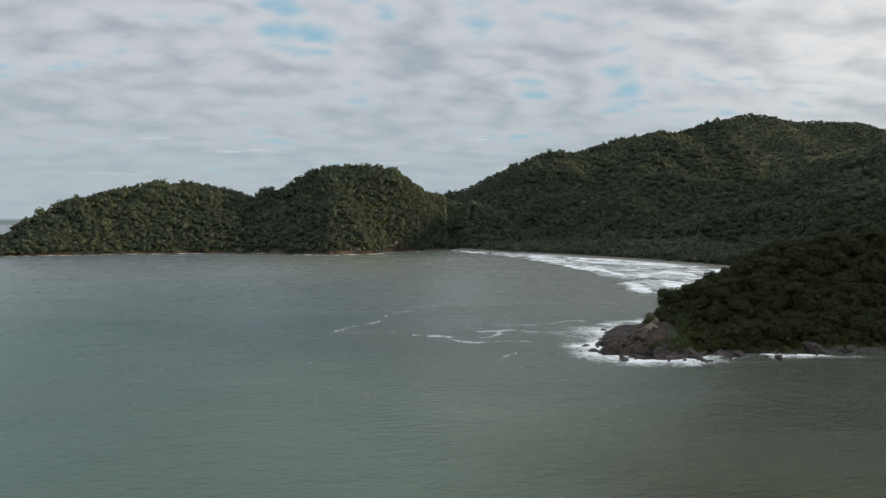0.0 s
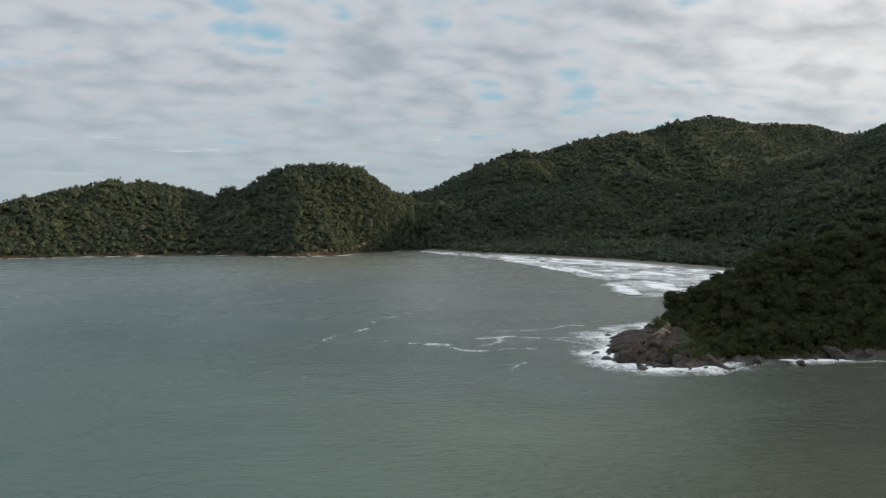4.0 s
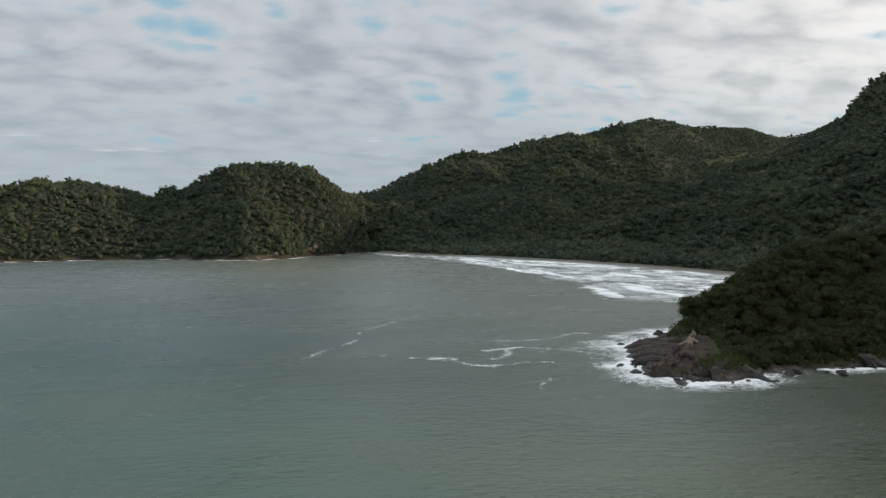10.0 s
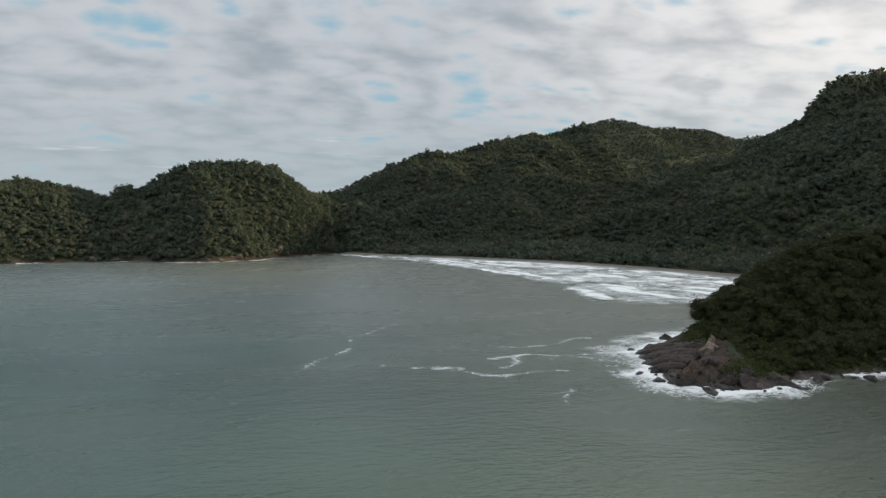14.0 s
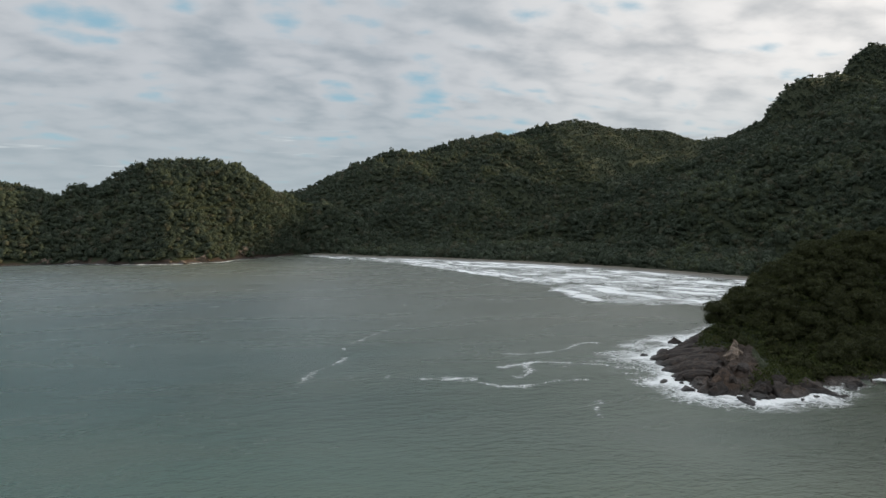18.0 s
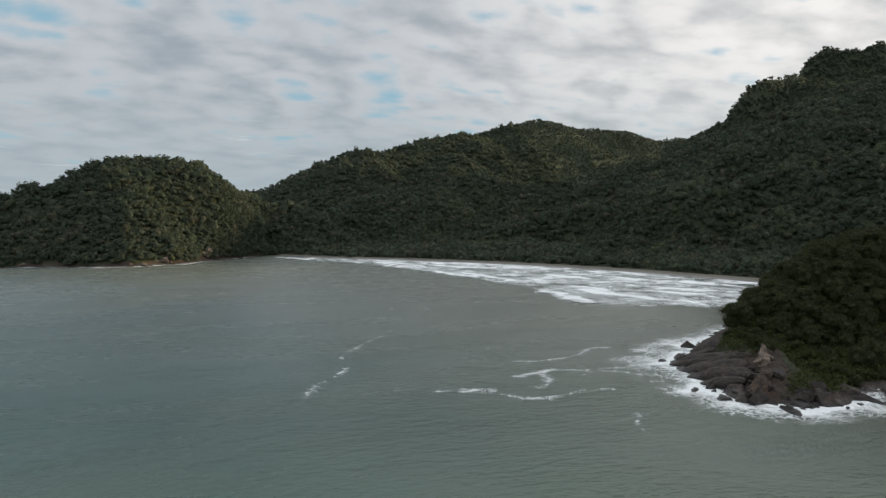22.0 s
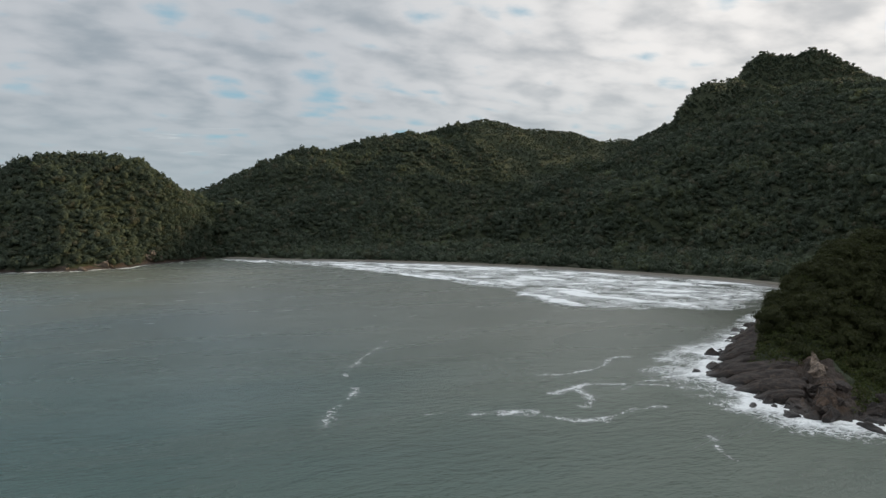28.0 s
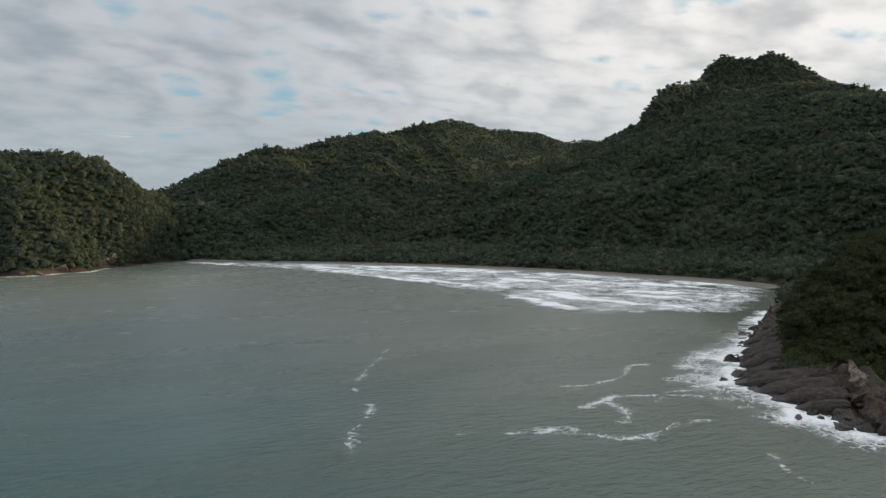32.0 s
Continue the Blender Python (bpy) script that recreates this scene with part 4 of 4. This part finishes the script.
def undergrowth():
    rng = np.random.default_rng(31)
    x, y = scatter(78, 265, 278, 470, 2.1, rng)
    coast = along(COAST_HEAD, x, y)[0]
    tip = np.hypot(x - 80, y - 312)
    ok = inside(LAND, x, y) & (coast > np.where(y > 335, 12.5, 6.0) + 5 * fractal(x, y, 14, 3, 9)) & ((tip > 24 + 14 * fractal(x, y, 16, 3, 19)) | (((x - 101) * 0.93 - (y - 318.7) > 2.5) & (coast > 8.5 + 5 * fractal(x, y, 12, 3, 29)))) & (facing(x, y) > -0.3)
    x, y, coast = x[ok], y[ok], coast[ok]
    z, _ = land_height(x, y)
    sets, tint, kind = [], [], []
    patch = fractal(x, y, 22, 3, 41)
    for k in range(len(x)):
        r = rng.uniform(0.9, 1.9)
        count = int(9 + 7 * r)
        sets.append(leaf_cards(rng, np.array((x[k], y[k], z[k] + 0.4 * r)), np.array((r, r, r * 0.8)), count, 0.46))
        tint.append(np.repeat(np.clip(0.35 + 0.8 * patch[k] + rng.normal(0, 0.15, count), 0, 1), 4))
        kind.append(np.full(count * 4, rng.uniform()))
    bx, by = scatter(95, 265, 284, 470, 3.4, rng)
    edge = along(COAST_HEAD, bx, by)[0]
    ok = inside(LAND, bx, by) & (edge > np.where(by > 335, 15.0, 8.0)) & (np.hypot(bx - 80, by - 312) > 30) & (facing(bx, by) > -0.35)
    bx, by = bx[ok], by[ok]
    bz, _ = land_height(bx, by)
    patch = fractal(bx, by, 18, 3, 43)
    for k in range(len(bx)):
        r = rng.uniform(1.3, 2.5)
        count = int(22 * r)
        sets.append(leaf_cards(rng, np.array((bx[k], by[k], bz[k] + rng.uniform(0.8, 3.0))), np.array((r, r, r * rng.uniform(0.8, 1.3))), count, 0.40))
        tint.append(np.repeat(np.clip(0.32 + 0.7 * patch[k] + rng.normal(0, 0.10) + rng.normal(0, 0.1, count), 0, 1), 4))
        kind.append(np.full(count * 4, rng.uniform()))
    v, f = joined(sets)
    tagged(new("undergrowth", mesh_of("undergrowth", v, f, SCRUB_LEAF, True, tint=np.concatenate(tint), kind=np.concatenate(kind))),
           "low green scrub covering the headland above the rocks", "scrub", kind="stuff")
    x, y = scatter(255, 380, 270, 530, 8.0, rng)
    ok = inside(LAND, x, y) & (along(COAST_HEAD, x, y)[0] > 8)
    x, y = x[ok], y[ok]
    forest("forest_headland_neck", x, y, rng.gamma(9, 0.5, len(x)) + 0.5, crown_shapes(1, 10, 9, 120, 0.16), FAR_LEAF, "dark forest on the neck of the headland", rng)


undergrowth()


def boulder(name, at, size, turn, tilt, seed, label, group="rocks round the point", level=3, stone=None):
    """A fractured block: a rough ball cut flat by several joint planes."""
    rng = np.random.default_rng(seed)
    v, f = icosphere(level)
    v = v * (1 + 0.06 * rng.normal(size=len(v)))[:, None] * 1.35
    for _ in range(17):
        n = rng.normal(size=3) * (1, 1, 0.8)
        n /= np.linalg.norm(n)
        over = np.maximum(v @ n - rng.uniform(0.50, 0.82), 0)
        v = v - over[:, None] * n * 0.93
    for many, weight in ((2.1, 0.18), (4.7, 0.12)):
        crag = np.abs(fractal(v[:, 0] * many + seed, v[:, 1] * many * 0.6 + v[:, 2] * many * 1.3, 1.0, 2, seed)) - 0.2
        v = v * (1 + weight * 2.2 * crag)[:, None]
    v = v * size
    v[:, 2] += 0.05 * size[2] * np.sin(v[:, 0] * 2.1 + seed) if size[0] > 3 else 0
    ob = new(name, mesh_of(name, v, f, stone or ROCK, True))
    ob.matrix_basis = pose(*at, tilt[0], tilt[1], turn)
    return tagged(ob, label, "rock", group)


def rock_bed(tip, long, wide, thick, top, seed, label):
    """One bed of smooth rock: its nose in the water at tip, its back rising inland, with rounded edges and weathered steps."""
    v, f = icosphere(5)
    v = np.sign(v) * np.abs(v) ** np.array((0.62, 0.62, 0.55))
    u = v[:, 0] * 0.5 + 0.5                                     # 0 at the nose, 1 inland
    taper = 0.55 + 0.45 * smooth(u, 0.0, 0.45)
    x, y, z = v[:, 0] * long / 2, v[:, 1] * wide * taper, v[:, 2] * thick * taper
    bow = 2.2 * fractal(x, y * 0 + seed, 14, 2, seed)
    steps = fractal(x * 0.5, y, 3.4, 3, seed + 1)
    z = z + 0.6 * np.where(steps > 0.06, 0.5, -0.15) * (v[:, 2] > 0) + 0.5 * fractal(x, y + z, 2.2, 3, seed + 2) + 0.6 * fractal(x, y, 8, 2, seed + 3)
    y = y + bow + 0.7 * fractal(x, z * 2, 4.0, 3, seed + 4)
    ob = new("rock_slab", mesh_of("rock_slab", np.stack((x, y, z), -1), f, ROCK))
    rise = math.degrees(math.atan2(top, long))
    ob.matrix_basis = pose(tip[0] + 0.30 * long, tip[1] - 0.40 * long, top / 2 - thick * 0.15, 9, -rise, -53.0)
    return tagged(ob, label, "rock", "slabs of the point")


def shore_rocks():
    rng = np.random.default_rng(5)
    boulder("boulder", (65.6, 312.6, 0.1), np.array((2.6, 1.5, 1.1)), 20, (0, 6), 1, "small dark wet rock standing in the foam")
    boulder("boulder", (84.0, 353.5, 0.1), np.array((2.4, 1.4, 1.1)), -30, (0, 4), 2, "small dark wet rock standing in the foam")
    boulder("boulder", (70.5, 309.0, 0.1), np.array((1.6, 1.1, 0.9)), 70, (0, 4), 3, "small dark wet rock standing in the foam")
    # smooth beds of rock, one above another, dipping north-west into the wash
    for k, (tip, long, wide, thick, top, text) in enumerate((
            ((83.5, 349.5), 31, 5.6, 2.6, 7.0, "long smooth slab of grey-brown rock dipping into the wash"),
            ((95.5, 357.5), 28, 5.0, 2.4, 7.6, "long smooth slab of grey-brown rock dipping into the wash"),
            ((107.0, 367.0), 25, 5.6, 2.8, 8.4, "rounded dark slab of rock below the trees"),
            ((118.0, 375.5), 24, 5.4, 2.6, 8.6, "rounded dark slab of rock below the trees"),
            ((130.0, 384.0), 22, 5.0, 2.6, 8.2, "dark slab of rock under overhanging scrub"),
            ((146.0, 395.0), 20, 5.2, 2.4, 8.0, "dark slab of rock under overhanging scrub"),
            ((79.5, 339.0), 25, 5.2, 2.4, 5.4, "low wet slab of rock washed by the waves"),
            ((75.5, 329.0), 22, 4.4, 2.2, 4.0, "low wet slab of rock washed by the waves"),
            ((72.0, 318.0), 15, 3.2, 1.8, 2.6, "low wet slab of rock washed by the waves"))):
        rock_bed(tip, long, wide, thick, top, 200 + k, text)
    # the pale spire on the rib, and the broken buttress that carries it
    for at, size, turn, tilt, seed in (((100.2, 318.2, 10.6), (1.5, 1.3, 2.3), 20, (-6, 10), 9), ((98.6, 316.6, 9.8), (2.4, 1.7, 2.6), 50, (8, 16), 10),
                                       ((96.6, 314.2, 8.6), (3.0, 2.2, 2.8), 44, (-10, 14), 12), ((94.0, 311.6, 7.4), (3.6, 2.6, 2.8), 35, (6, 12), 13)):
        boulder("rock_spire", at, np.array(size), turn, tilt, seed, "pale jagged spire of weathered rock among green scrub", level=4, stone=PALE_ROCK)
    for at, size, turn, tilt, seed in (((80.5, 296.5, 2.6), (4.0, 2.8, 3.6), 60, (-8, 10), 14), ((74.0, 294.5, 1.2), (3.8, 2.6, 3.2), 15, (6, -8), 15), ((88.5, 303.5, 5.4), (3.6, 2.4, 2.6), 40, (8, 12), 18),
                                       ((86.0, 288.0, 1.8), (4.2, 2.8, 3.0), -30, (-4, 8), 17), ((96.0, 291.5, 3.0), (4.0, 2.4, 2.4), 80, (-8, 2), 11), ((84.0, 306.5, 4.2), (3.4, 2.2, 2.2), 10, (6, -6), 19)):
        boulder("rock_outcrop", at, np.array(size), turn, tilt, seed, "fissured brown block of the buttress over the wash", level=4)
    line, _ = resample(COAST_HEAD[3:20], 64)
    for k in range(64):
        px, py = line[k] + rng.normal(size=2) * 2.2
        s = rng.gamma(2.2, 0.85) + 0.4
        size = np.array((s * rng.uniform(0.9, 1.8), s * rng.uniform(0.5, 1.0), s * rng.uniform(0.4, 0.75)))
        boulder("boulder", (px, py, rng.uniform(-0.5, 0.5)), size, rng.uniform(0, 360), (rng.normal() * 14, rng.normal() * 14), 20 + k,
                "dark wet boulder at the foot of the headland" if s < 2.6 else "large fissured brown boulder at the waterline", level=3 if s > 1.5 else 2)
    placed = 0
    while placed < 46:                    # broken blocks lying on the bare south slope of the point
        px, py = rng.uniform(72, 122), rng.uniform(282, 314)
        edge = float(along(COAST_HEAD, np.array([px]), np.array([py]))[0][0])
        if not inside(LAND, px, py) or edge > 13 + 6 * (px < 92) or px - py > -193:
            continue
        d, top = along(RIB, np.array([px]), np.array([py]))
        at = max(float(land_height(np.array([px]), np.array([py]))[0][0]), float(top[0] - 0.72 * max(d[0] - 1, 0)))
        s = rng.gamma(2.4, 0.5) + 0.5
        boulder("rock_block", (px, py, at - 0.1 * s), np.array((s * rng.uniform(1.0, 1.8), s * rng.uniform(0.7, 1.0), s * rng.uniform(0.5, 0.9))), rng.uniform(20, 70), (rng.normal() * 16, rng.normal() * 16),
                300 + placed, "broken brown block lying on the bare slope", "blocks on the bare slope", level=3 if s > 1.4 else 2)
        placed += 1
    for k, (px, py, pz, s) in enumerate(((-146, 1079, 3, 7), (-135, 1083, 5, 8), (-128, 1087, 3, 6), (-160, 1062, 1, 6), (-172, 1060, 1, 5), (-85, 1152, 9, 8),
                                         (-80, 1156, 14, 7), (-74, 1162, 7, 6), (-330, 1110, 3, 6), (-300, 1104, 3, 5), (-470, 1104, 3, 6), (-640, 1062, 3, 8), (-660, 1058, 2, 7))):
        boulder("rock_outcrop", (px, py, pz), np.array((s * 1.3, s * 0.8, s * 0.75)), k * 47, (8, 6), 120 + k, "pale brown bare rock at the foot of the far hill", "outcrops along the far shore", stone=PALE_ROCK)


shore_rocks()
